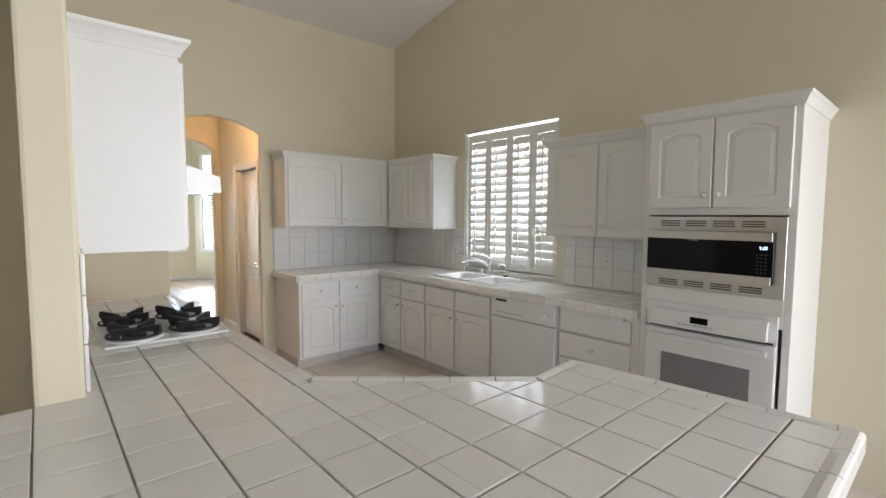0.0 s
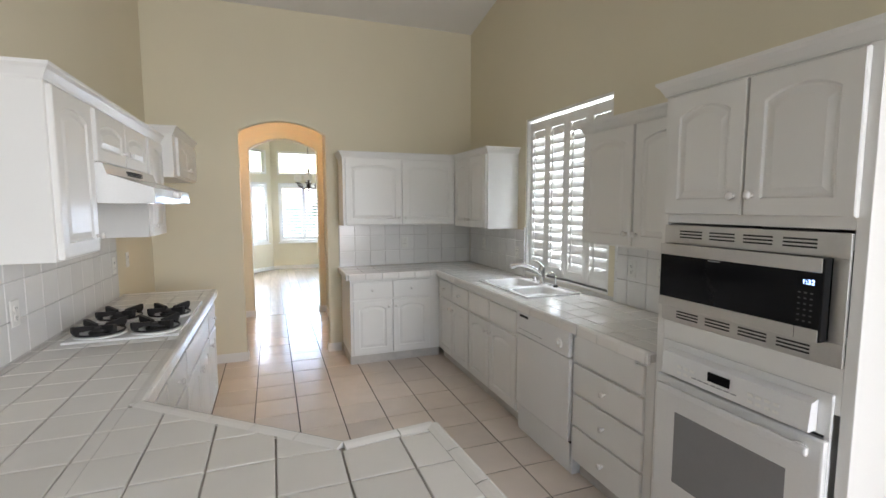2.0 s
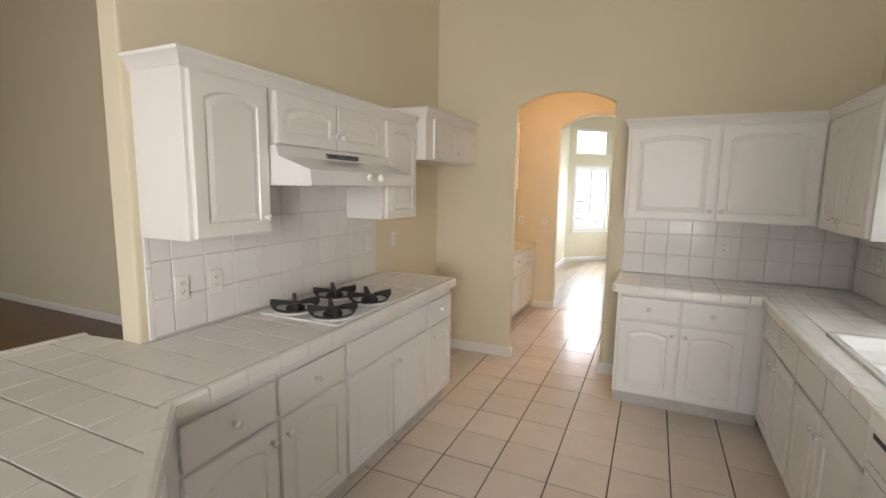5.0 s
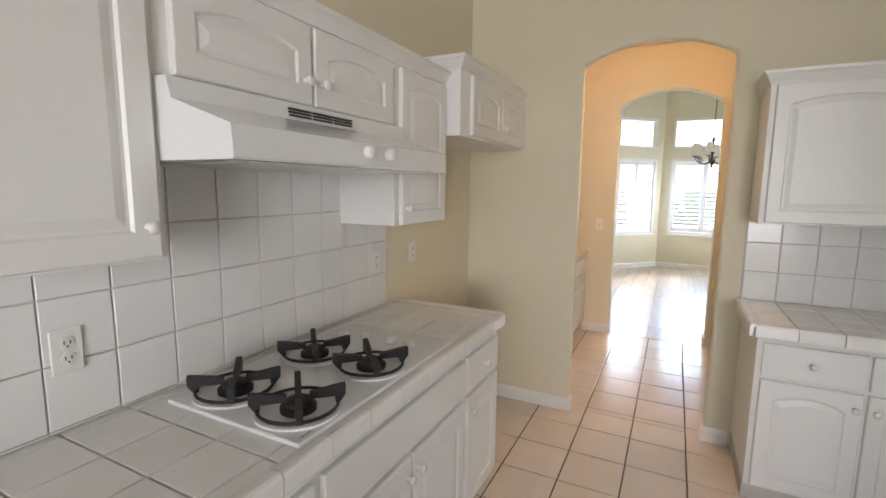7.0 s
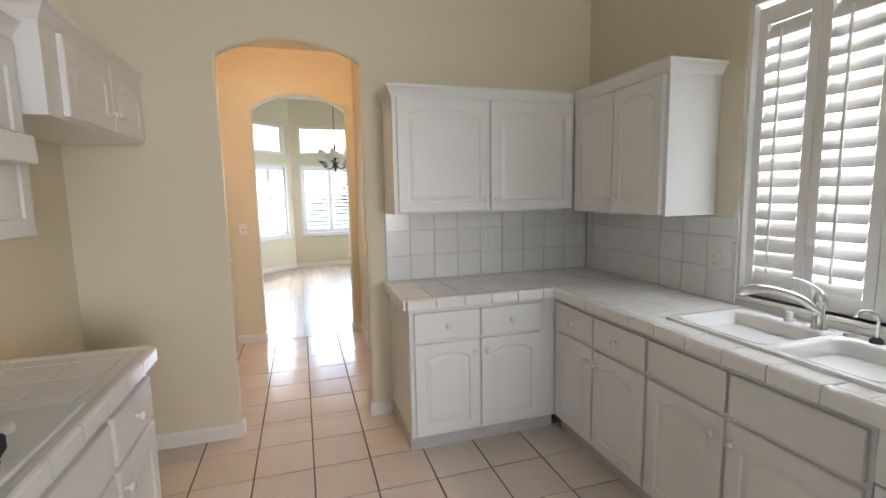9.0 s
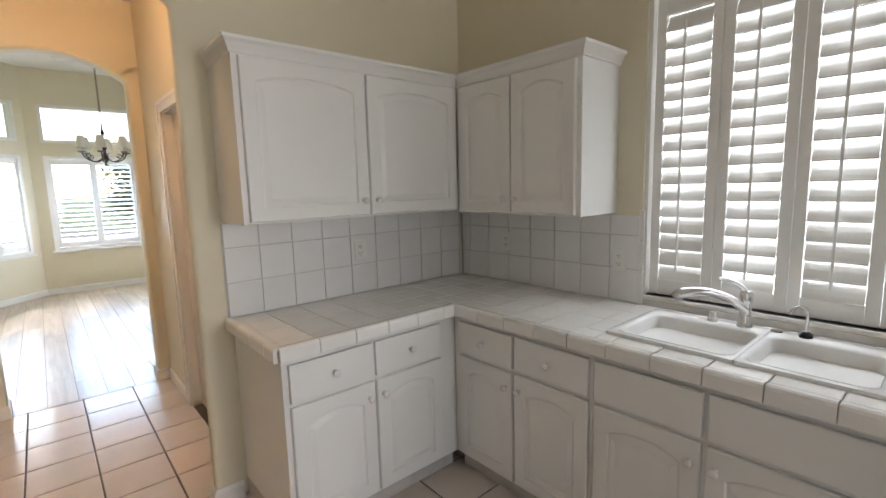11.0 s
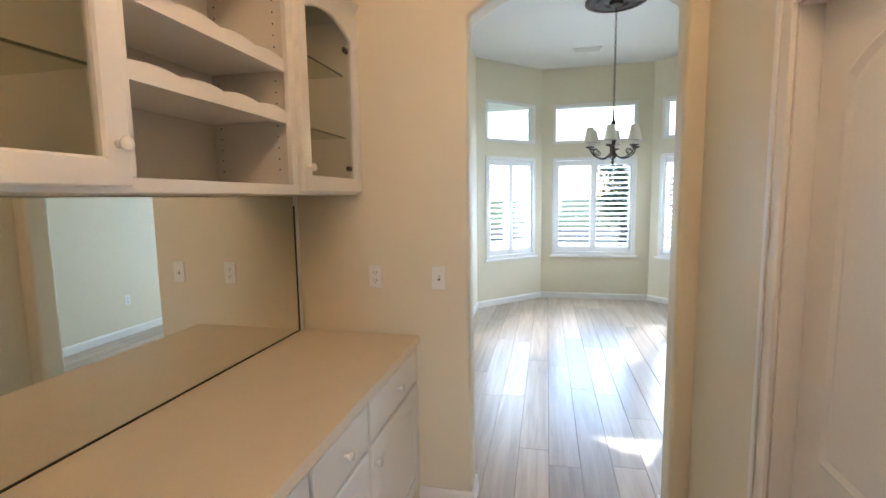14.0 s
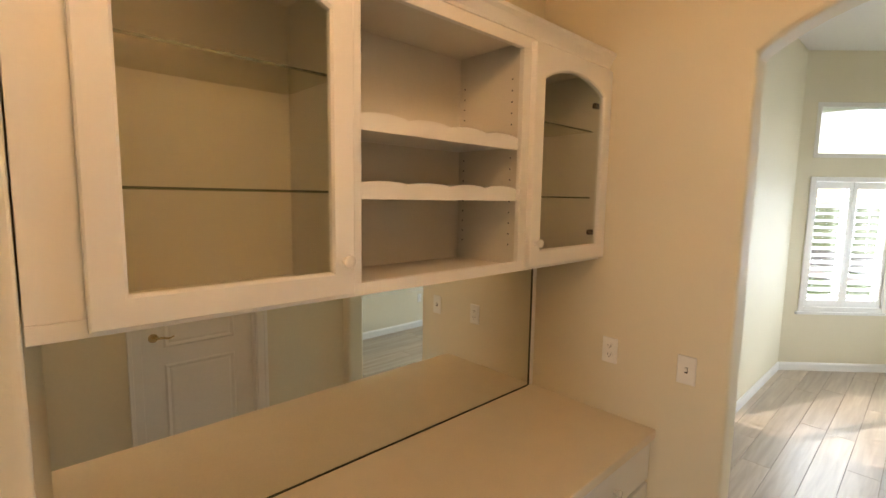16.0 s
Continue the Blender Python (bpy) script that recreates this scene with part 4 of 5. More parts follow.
SPX = WX + 0.016
outlet(pose(SPX, 3.30, 1.13, 0, 0, 90), "white outlet on the tiled splash")
outlet(pose(SPX, 4.64, 1.17, 0, 0, 90), "white outlet on the tiled splash")
outlet(pose(WX, 5.03, 1.17, 0, 0, 90), "white outlet in the empty refrigerator space")
outlet(pose(SPX, 3.12, 1.13, 0, 0, 90), "white outlet on the tiled splash")


# ---- kitchen: the north run ----
NF = 5.30
base_cabinet(pose(1.732, NF, 0), 0.933, NY - NF, [("drawer", 0.025, 0.41, 0.675, 0.835, "c"), ("drawer", 0.425, 0.81, 0.675, 0.835, "c"), ("door", 0.025, 0.41, 0.115, 0.655, "rt"), ("door", 0.425, 0.81, 0.115, 0.655, "lt")],
             "white painted base cabinet with two drawers and two arched doors")
wall_cabinet(pose(1.72, 5.55, 0), 1.215, NY - 5.55, 1.378, 2.07, [("door", 0.025, 0.598, 1.388, 2.055, "rb"), ("door", 0.613, 1.19, 1.388, 2.055, "lb")], "white painted wall cabinet with two broad arched doors", True, False)

# ---- kitchen: the window run ----
base_cabinet(east(0.569), 0.805, EW, [("drawer", 0.05, 0.40, 0.675, 0.835, "c"), ("drawer", 0.415, 0.79, 0.675, 0.835, "c"), ("door", 0.05, 0.40, 0.115, 0.655, "rt"), ("door", 0.415, 0.79, 0.115, 0.655, "lt")],
             "white painted corner base cabinet with arched doors")
base_cabinet(east(1.375), 0.855, EW, [("drawer", 0.012, 0.40, 0.675, 0.835, None), ("drawer", 0.418, 0.84, 0.675, 0.835, None), ("door", 0.012, 0.40, 0.115, 0.655, "rt"), ("door", 0.418, 0.84, 0.115, 0.655, "lt")],
             "white painted sink base cabinet with arched doors")
base_cabinet(east(2.872), 0.583, EW, [("drawer", 0.015, 0.535, 0.70, 0.84, None), ("drawer", 0.015, 0.535, 0.52, 0.685, "c"), ("drawer", 0.015, 0.535, 0.325, 0.505, "c"), ("drawer", 0.015, 0.535, 0.115, 0.31, "c")],
             "white painted drawer cabinet beside the dishwasher")
wall_cabinet(east(0.32, 0.28), 0.81, EW - 0.28, 1.362, 2.07, [("door", 0.035, 0.407, 1.372, 2.055, "rb"), ("door", 0.415, 0.785, 1.372, 2.055, "lb")], "white painted corner wall cabinet with two arched doors", False, True)
wall_cabinet(east(2.535, 0.28), 0.918, EW - 0.28, 1.345, 2.04, [("door", 0.02, 0.447, 1.355, 2.025, "rb"), ("door", 0.463, 0.89, 1.355, 2.025, "lb")], "white painted wall cabinet with two arched doors", True, False)
# a bread board pulled a little way out
bb = tagged(link_mesh("cutting_board", boxes((0, 0.44, -0.035, 0.3, 0, 0.018), bevel=0.004), CAB), "white pull-out cutting board above the drawers", "cutting board")
bb.matrix_world = east(2.925, 0, 0.843)


def dishwasher(m):
    ob = thing("dishwasher", m, "white built-in dishwasher with a dial", "dishwasher")
    part("tub", boxes((0.0, 0.63, 0.0, 0.55, 0.0, 0.868)), ENAMEL, ob)
    part("door", boxes((0.012, 0.618, -0.03, -0.001, 0.20, 0.70), bevel=0.006), ENAMEL, ob)
    cp = part("control_panel", boxes((0.012, 0.618, -0.036, -0.001, 0.708, 0.862), bevel=0.006), ENAMEL, ob)
    part("handle_recess", boxes((0.06, 0.17, -0.0375, -0.034, 0.828, 0.845)), SLOT, cp)
    smooth(part("dial", lathe(bmesh.new(), [(0.03, 0), (0.028, -0.012), (0.012, -0.014), (0.010, -0.024), (0.0, -0.025)], (0.53, -0.036, 0.775), "Y", 20), KNOBW, cp, "white round dial"))
    part("label", boxes(*[(0.05 + k * 0.05, 0.085 + k * 0.05, -0.0368, -0.0355, 0.742, 0.746) for k in range(6)]), INK, cp, "small grey lettering")
    part("kick_plate", boxes((0.012, 0.618, -0.012, -0.001, 0.03, 0.185), bevel=0.003), ENAMEL, ob)
    part("gap", boxes((0.012, 0.618, -0.006, -0.0012, 0.186, 0.199)), SLOT, ob)
    return ob


dishwasher(east(2.236))

# counter of the window and north runs
ctn = tagged(link_mesh("countertop", prism(bmesh.new(), [(1.72, NY), (1.72, 5.275), (2.635, 5.275), (2.668, NY)], XY, 0.875, CT - 0.008), GROUTL), "white tiled countertop with pale grout in the corner", "countertop")
edge_tiles(ctn, (1.713, 5.265), (2.63, 5.265), (0, 1), CT, 0.166)
edge_tiles(ctn, (1.71, NY), (1.71, 5.265), (1, 0), CT, 0.166)
cte = tagged(link_mesh("countertop", boxes((0.02, 1.395, -0.025, EW, 0.875, CT - 0.008), (1.395, 2.185, -0.025, 0.09, 0.875, CT - 0.008), (1.395, 2.185, 0.515, EW, 0.875, CT - 0.008), (2.185, 3.455, -0.025, EW, 0.875, CT - 0.008)), GROUTL),
             "white tiled countertop with pale grout around the sink", "countertop")
cte.matrix_world = east(0)
edge_tiles(cte, (0.615, -0.03), (3.455, -0.03), (0, 1), CT, 0.166)
spn = tagged(link_mesh("splash_backing", boxes((1.712, 3.245, NY - 0.006, NY, CT + 0.001, 1.372)), GROUTL), "white tiled splash of the corner counter", "tiles")
spe = tagged(link_mesh("splash_backing", boxes((0.02, 1.255, EW - 0.006, EW, CT + 0.001, 1.355), (1.255, 2.51, EW - 0.004, EW, CT + 0.001, CT + 0.028), (2.51, 3.45, EW - 0.006, EW, CT + 0.001, 1.345)), GROUTL), "white tiled splash beside the window", "tiles")
spe.matrix_world = east(0)
for x0, z1 in ((1.255, 1.38), (2.488, 1.345)):
    for k in range(3):
        part("bullnose_tile", boxes((x0, x0 + 0.023, EW - 0.013, EW - 0.001, CT + 0.002 + k * (z1 - CT) / 3, CT - 0.002 + (k + 1) * (z1 - CT) / 3), bevel=0.004), SPLASH, spe)
outlet(pose(2.44, NY - 0.014, 1.17), "white outlet on the tiled splash")
outlet(east(0.42, EW - 0.014, 1.17), "white outlet on the tiled splash")
outlet(east(1.16, EW - 0.014, 1.13), "white switch plate on the tiled splash")
for u in (2.66, 2.90):
    outlet(east(u, EW - 0.014, 1.17), "white outlet on the tiled splash")


def sink(m):
    ob = thing("sink", m, "white porcelain double-bowl kitchen sink", "sink")
    w, d = 0.83, 0.455
    bm = bmesh.new()
    # rim and two bowls as one shell
    def rounded(x0, x1, y0, y1, r, n=5):
        pts = []
        for cx, cy, a0 in ((x1 - r, y1 - r, 0), (x0 + r, y1 - r, 90), (x0 + r, y0 + r, 180), (x1 - r, y0 + r, 270)):
            for k in range(n):
                a = radians(a0 + 90 * k / (n - 1))
                pts.append((cx + r * math.cos(a), cy + r * math.sin(a)))
        return pts
    def loft(rings):
        loops = [[bm.verts.new((x, y, z)) for x, y in p] for p, z in rings]
        n = len(loops[0])
        for a, b in zip(loops, loops[1:]):
            for k in range(n):
                bm.faces.new((a[k], a[(k + 1) % n], b[(k + 1) % n], b[k]))
        return loops
    for x0, x1 in ((0.0, 0.45), (0.45, w)):
        a0, a1 = (x0 + 0.03, x1 - 0.015) if x0 == 0 else (x0 + 0.015, x1 - 0.03)
        lo = loft([(rounded(x0, x1, 0, d, 0.012), -0.005), (rounded(x0, x1, 0, d, 0.012), 0.012), (rounded(x0 + 0.004, x1 - 0.004, 0.004, d - 0.004, 0.012), 0.015),
                   (rounded(a0, a1, 0.03, d - 0.075, 0.05), 0.013), (rounded(a0 + 0.008, a1 - 0.008, 0.038, d - 0.083, 0.05), 0.002), (rounded(a0 + 0.02, a1 - 0.02, 0.05, d - 0.095, 0.05), -0.13),
                   (rounded(a0 + 0.05, a1 - 0.05, 0.08, d - 0.125, 0.04), -0.155)])
        bm.faces.new(lo[-1])
    smooth(part("basin", bm, PORCELAIN, ob), 50)
    for x in (0.225, 0.64):
        smooth(part("drain", lathe(bmesh.new(), [(0.04, 0.0), (0.038, 0.003), (0.03, 0.001), (0.0, 0.001)], (x, 0.21, -0.154), n=18), CHROME, ob, "chrome drain"))
    part("hole_cover", lathe(bmesh.new(), [(0.02, 0), (0.019, 0.004), (0.0, 0.005)], (0.47, 0.425, 0.0145), n=16), CHROME, ob)
    return ob


sink(east(1.375, 0.075, CT))


def faucet(m):
    ob = thing("faucet", m, "chrome single-lever faucet with a long low spout", "faucet")
    smooth(part("base", lathe(bmesh.new(), [(0.028, 0), (0.026, 0.01), (0.022, 0.016), (0.021, 0.09), (0.024, 0.1), (0.024, 0.13), (0.018, 0.145), (0.0, 0.15)], n=18), CHROME, ob))
    pts = curve_points([(0, -0.005, 0.07), (-0.05, -0.05, 0.12), (-0.12, -0.12, 0.145), (-0.18, -0.17, 0.135), (-0.195, -0.185, 0.115)], 14)
    bm = tube(bmesh.new(), pts, [0.02, 0.019, 0.018, 0.017, 0.016, 0.016, 0.016, 0.017, 0.018, 0.02, 0.021, 0.022, 0.021, 0.019, 0.016], 12)
    smooth(part("spout", bm, CHROME, ob))
    bm = tube(bmesh.new(), curve_points([(0, 0, 0.14), (-0.02, -0.01, 0.165), (-0.055, -0.03, 0.185), (-0.085, -0.045, 0.19)], 8), [0.014, 0.012, 0.01, 0.009, 0.008, 0.008, 0.008, 0.007, 0.006], 10)
    smooth(part("lever", bm, CHROME, ob))
    return ob


faucet(east(1.74, 0.492, CT + 0.0135))


def soap_tap(m):
    ob = thing("water_dispenser", m, "small chrome filtered water tap with a black base", "faucet")
    part("base", lathe(bmesh.new(), [(0.022, 0), (0.02, 0.012), (0.012, 0.02), (0.0, 0.021)], n=14), BLACK, ob)
    smooth(part("spout", tube(bmesh.new(), curve_points([(0, 0, 0.01), (0, 0, 0.09), (-0.012, -0.02, 0.115), (-0.03, -0.05, 0.115), (-0.04, -0.062, 0.09)], 14), 0.006, 10), CHROME, ob))
    return ob


soap_tap(east(1.935, 0.495, CT + 0.0135))
sprayer = tagged(link_mesh("soap_dispenser", lathe(bmesh.new(), [(0.02, 0), (0.017, 0.012), (0.013, 0.018), (0.012, 0.04), (0.0, 0.043)], n=14), PORCELAIN), "small white air-gap cap beside the faucet", "faucet part")
sprayer.matrix_world = east(1.625, 0.49, CT + 0.0135)


# ---- kitchen: the oven tower ----
def oven_tower(m):
    ob = thing("oven_cabinet", m, "tall white cabinet that houses microwave and wall oven", "cabinet")
    w, d, z1 = 0.755, EW, 2.05
    for nm, bnd in (("side_panel", (0, 0.035, 0, d, 0, z1)), ("side_panel", (w - 0.035, w, 0, d, 0, z1)), ("upper_box", (0.035, w - 0.035, 0, d, 1.512, z1)), ("rail", (0.035, w - 0.035, 0, d, 0.94, 1.1)),
                    ("plinth", (0.035, w - 0.035, 0, d, 0.0, 0.20)), ("back_panel", (0.035, w - 0.035, d - 0.02, d, 0.2, 1.512))):
        part(nm, boxes(bnd, bevel=0.0015), CAB, ob)
    part("crown_moulding", crown(bmesh.new(), 0, w, d, z1 - 0.005, True, True), CAB, ob)
    add_front(ob, "door", 0.03, 0.371, 1.55, 2.035, knob="rb")
    add_front(ob, "door", 0.381, w - 0.03, 1.55, 2.035, knob="lb")
    return ob


def microwave(m):
    ob = thing("microwave", m, "built-in stainless steel microwave with a black glass front", "microwave")
    w, h = 0.69, 0.413
    tk = part("trim_kit", boxes((0, w, -0.012, -0.001, 0.335, h), (0, w, -0.012, -0.001, 0, 0.075), (0, 0.02, -0.012, -0.001, 0.075, 0.335), (w - 0.045, w, -0.012, -0.001, 0.075, 0.335), bevel=0.002), STEEL, ob, "brushed steel surround")
    for z in (0.36, 0.02):
        for k in range(4):
            x = 0.08 + k * 0.138
            part("vent", boxes(*[(x, x + 0.104, -0.0135, -0.011, z + j * 0.0125, z + 0.006 + j * 0.0125) for j in range(3)]), SLOT, tk, "dark vent slots")
    body = part("body", boxes((0.022, w - 0.047, -0.001, 0.35, 0.077, 0.333)), BLACK, ob)
    door = part("door", boxes((0.02, w - 0.045, -0.05, -0.013, 0.073, 0.335), bevel=0.004), BLACKGLASS, ob, "black glass door")
    part("band", boxes((0.019, w - 0.05, -0.053, -0.049, 0.29, 0.335), (0.019, w - 0.12, -0.053, -0.049, 0.073, 0.112), bevel=0.0015), STEEL, door, "brushed steel band")
    part("button", boxes((w - 0.118, w - 0.05, -0.053, -0.049, 0.073, 0.112), bevel=0.0015), STEEL, door, "brushed steel opening bar")
    part("keypad", boxes(*[(w - 0.115 + i * 0.018, w - 0.107 + i * 0.018, -0.0508, -0.0498, 0.13 + j * 0.018, 0.135 + j * 0.018) for i in range(3) for j in range(6)]), KEYPRINT, door, "small printed keys")
    part("badge", boxes((0.25, 0.30, -0.0535, -0.0525, 0.282, 0.287)), INK, door)
    txt = bpy.data.curves.new("clock", "FONT")
    txt.body, txt.size, txt.extrude = "1:32", 0.022, 0.0003
    ob2 = new("clock_display", txt)
    dg = bpy.context.evaluated_depsgraph_get()
    me = bpy.data.meshes.new_from_object(ob2.evaluated_get(dg))
    bpy.data.objects.remove(ob2)
    me.materials.clear()
    me.materials.append(DISPLAY)
    dsp = new("clock_display", me)
    dsp.parent = door
    dsp.location, dsp.rotation_euler = (w - 0.105, -0.0512, 0.25), (radians(90), 0, 0)
    dsp["label"] = "pale blue clock digits"
    return ob


def wall_oven(m):
    ob = thing("wall_oven", m, "white built-in wall oven with a grey glass window", "oven")
    w = 0.66
    part("frame", boxes((0, w, -0.012, -0.001, 0.86, 1.0), (0, 0.02, -0.012, -0.001, 0.22, 0.86), (w - 0.02, w, -0.012, -0.001, 0.22, 0.86), bevel=0.003), ENAMEL, ob)
    cp = part("control_panel", prism(bmesh.new(), [(-0.001, 0.868), (-0.055, 0.868), (-0.045, 0.96), (-0.001, 0.975)], lambda a, b, d: (d, a, b), 0.04, w - 0.04), ENAMEL, ob)
    part("display", boxes((0.26, 0.35, -0.0535, -0.048, 0.905, 0.94)), BLACKGLASS, cp, "dark clock window")
    for x in (0.12, 0.15, 0.18, 0.42, 0.45, 0.48, 0.51):
        for z in (0.885, 0.91):
            part("button", boxes((x, x + 0.02, -0.0545, -0.0515, z, z + 0.012), bevel=0.001), PLASTICW, cp)
    part("label", boxes(*[(0.19 + k * 0.028, 0.21 + k * 0.028, -0.0552, -0.052, 0.89, 0.894) for k in range(7)]), INK, cp, "small grey lettering")
    part("gap", boxes((0.02, w - 0.02, -0.010, -0.001, 0.852, 0.868)), SLOT, ob, "dark gap")
    door = part("door", boxes((0.0, w, -0.04, -0.0125, 0.23, 0.85), bevel=0.008), ENAMEL, ob)
    part("door_window", boxes((0.105, w - 0.105, -0.0415, -0.038, 0.40, 0.71), bevel=0.001), OVENGLASS, door, "grey glass window")
    part("handle", boxes((0.03, w - 0.03, -0.075, -0.055, 0.795, 0.825), (0.05, 0.08, -0.056, -0.038, 0.795, 0.825), (w - 0.08, w - 0.05, -0.056, -0.038, 0.795, 0.825), bevel=0.007), ENAMEL, door)
    part("body", boxes((0.025, w - 0.025, -0.001, 0.5, 0.22, 0.925)), ENAMEL, ob)
    return ob


oven_tower(east(3.457))
microwave(east(3.487, 0, 1.09))
wall_oven(east(3.502, 0, 0.005))


# ---- passage: buffet ----
BX = 0.492


def buf(y):
    return pose(BX, y, 0, 0, 0, 90)


BD = BX - PW
for y, w, pair in ((NB + 0.002, 0.44, "lt"), (NB + 0.442, 0.42, "rt"), (NB + 0.862, 0.42, "lt"), (NB + 1.282, AY - NB - 1.284, "lt")):
    base_cabinet(buf(y), w, BD, [("drawer", 0.012, w - 0.012, 0.665, 0.825, "c"), ("door", 0.012, w - 0.012, 0.115, 0.645, pair)], "white painted buffet base cabinet with drawer and door", "buffet base cabinets", h=0.845)
tagged(link_mesh("buffet_countertop", boxes((PW, BX + 0.035, NB + 0.001, AY - 0.001, 0.845, 0.885), bevel=0.004), LAMINATE), "beige laminate buffet countertop", "countertop")
mir = thing("mirror", Matrix.Identity(4), "wide wall mirror behind the buffet counter", "mirror")
part("glass", boxes((PW, PW + 0.005, NB + 0.03, AY - 0.04, 0.889, 1.575)), MIRROR, mir)
part("edge", boxes((PW + 0.002, PW + 0.0065, AY - 0.04, AY - 0.028, 0.889, 1.53), (PW + 0.0055, PW + 0.0075, NB + 0.03, AY - 0.04, 0.886, 0.892)), MIRROREDGE, mir, "dark mirror edge")
part("side_strip", boxes((PW + 0.001, PW + 0.010, AY - 0.027, AY - 0.003, 0.889, 1.575)), TRIM, mir)


def buffet_upper():
    y0, y1, z0, z1, d = NB + 0.003, AY - 0.005, 1.58, 2.41, 0.34
    ob = thing("glass_cabinet", pose(PW + d, y0, 0, 0, 0, 90), "white wall cabinet with glass doors and scalloped open shelves", "cabinet")
    w = y1 - y0
    a, b = 6.56 - y0, 7.285 - y0
    for bnd in ((0, 0.018, 0, d, z0, z1), (w - 0.018, w, 0, d, z0, z1), (a - 0.009, a + 0.009, 0.02, d, z0 + 0.018, z1 - 0.018), (b - 0.009, b + 0.009, 0.02, d, z0 + 0.018, z1 - 0.018)):
        part("side_panel", boxes(bnd, bevel=0.001), CABIN, ob)
    part("bottom_panel", boxes((0.018, w - 0.018, 0.004, d, z0, z0 + 0.018), bevel=0.001), CABIN, ob)
    part("top_panel", boxes((0.018, w - 0.018, 0.004, d, z1 - 0.018, z1), bevel=0.001), CABIN, ob)
    part("back_panel", boxes((0.018, w - 0.018, d - 0.01, d, z0 + 0.018, z1 - 0.018)), CABIN, ob)
    part("face_frame", boxes((0, w, -0.002, 0.018, z1 - 0.045, z1), (0, w, -0.002, 0.018, z0, z0 + 0.035), (a - 0.025, a + 0.03, -0.002, 0.018, z0 + 0.035, z1 - 0.045), (b - 0.03, b + 0.03, -0.002, 0.018, z0 + 0.035, z1 - 0.045),
                             (0, 0.115, -0.002, 0.018, z0 + 0.035, z1 - 0.045), (w - 0.03, w, -0.002, 0.018, z0 + 0.035, z1 - 0.045), bevel=0.0015), CAB, ob)
    part("crown_moulding", crown(bmesh.new(), 0, w, d, z1 - 0.005, False, True), CAB, ob)
    for x0, x1, kx, hx in ((0.085, a - 0.005, "r", 0), (b + 0.012, w, "l", 1)):
        dw, dh = x1 - x0, z1 - z0 - 0.03
        bm = bmesh.new()
        inn = panel_rings(dw, dh, 0.062, 0.055)
        outp = panel_rings(dw, dh, 0.0, 0.0)
        lv = [[bm.verts.new((x, y, z)) for x, z in pts] for pts, y in ((outp, -0.003), (outp, -0.023), (panel_rings(dw, dh, 0.004, 0.0), -0.026), (panel_rings(dw, dh, 0.056, 0.055), -0.026), (inn, -0.02), (inn, -0.003), (outp, -0.003))]
        n = len(inn)
        for p, q in zip(lv, lv[1:]):
            for k in range(n):
                bm.faces.new((p[k], p[(k + 1) % n], q[(k + 1) % n], q[k]))
        bmesh.ops.remove_doubles(bm, verts=bm.verts, dist=1e-5)
        dr = part("door", bm, CAB, ob)
        dr.location = (x0, 0, z0 + 0.012)
        g = part("pane", prism(bmesh.new(), inn, XZ, -0.011, -0.008), CGLASS, dr, "smoky clear glass")
        g.visible_shadow = False
        add_knob(dr, dw - 0.03 if kx == "r" else 0.03, -0.026, 0.09)
        for z in ((0.10, dh - 0.16) if hx else ()):
            part("hinge", boxes((dw - 0.085 if hx else 0.065, dw - 0.045 if hx else 0.105, 0.0, 0.018, z, z + 0.022), bevel=0.003), BRONZE, dr, "dark hinge")
    for z in (z0 + 0.27, z0 + 0.56):
        for x0, x1 in ((0.02, a - 0.011), (b + 0.011, w - 0.02)):
            part("glass_shelf", boxes((x0, x1, 0.05, d - 0.012, z, z + 0.006)), CGLASS, ob, "clear glass shelf").visible_shadow = False
            part("shelf_edge", boxes((x0, x1, 0.045, 0.0495, z, z + 0.006)), SHELFGLASS, ob, "dark green glass edge")
    # open shelves with scalloped rims
    for z in (z0 + 0.268, z0 + 0.448):
        sh = part("shelf", boxes((a + 0.012, b - 0.012, 0.03, d - 0.012, z, z + 0.016)), CAB, ob)
        x0, x1 = a + 0.032, b - 0.032
        top = []
        for k in range(41):
            s = k / 40
            top.append((x1 + (x0 - x1) * s, z + 0.028 + 0.010 * abs(math.sin(math.pi * 4 * s)) ** 0.7))
        part("scalloped_rim", prism(bmesh.new(), [(x0, z - 0.012), (x1, z - 0.012), *top], XZ, 0.012, 0.03), CAB, sh)
    holes = bmesh.new()
    for k in range(16):
        z = z0 + 0.09 + k * 0.04
        for y in (0.06, 0.30):
            box(holes, b - 0.0105, b - 0.0088, y, y + 0.005, z, z + 0.005)
    part("shelf_pin_hole", holes, SLOT, ob, "rows of shelf pin holes")["kind"] = "stuff"
    return ob


buffet_upper()
outlet(pose(0.305, AY, 1.175), "white outlet above the buffet counter")
outlet(pose(0.628, AY, 1.175), "white light switch beside the arch", "switch")
outlet(pose(DE0, 10.1, 0.42, 0, 0, -90), "white outlet low on the dining room wall")
lampc = thing("ceiling_light", pose(1.22, 6.22, 2.94), "small lit round light in the passage ceiling", "ceiling light")
part("frame", lathe(bmesh.new(), [(0.10, 0.0), (0.10, -0.008), (0.085, -0.014), (0.075, -0.002)], n=24), TRIM, lampc)
part("diffuser", lathe(bmesh.new(), [(0.0, -0.003), (0.075, -0.0025)], n=24), LAMPGLOW, lampc, "glowing lens")


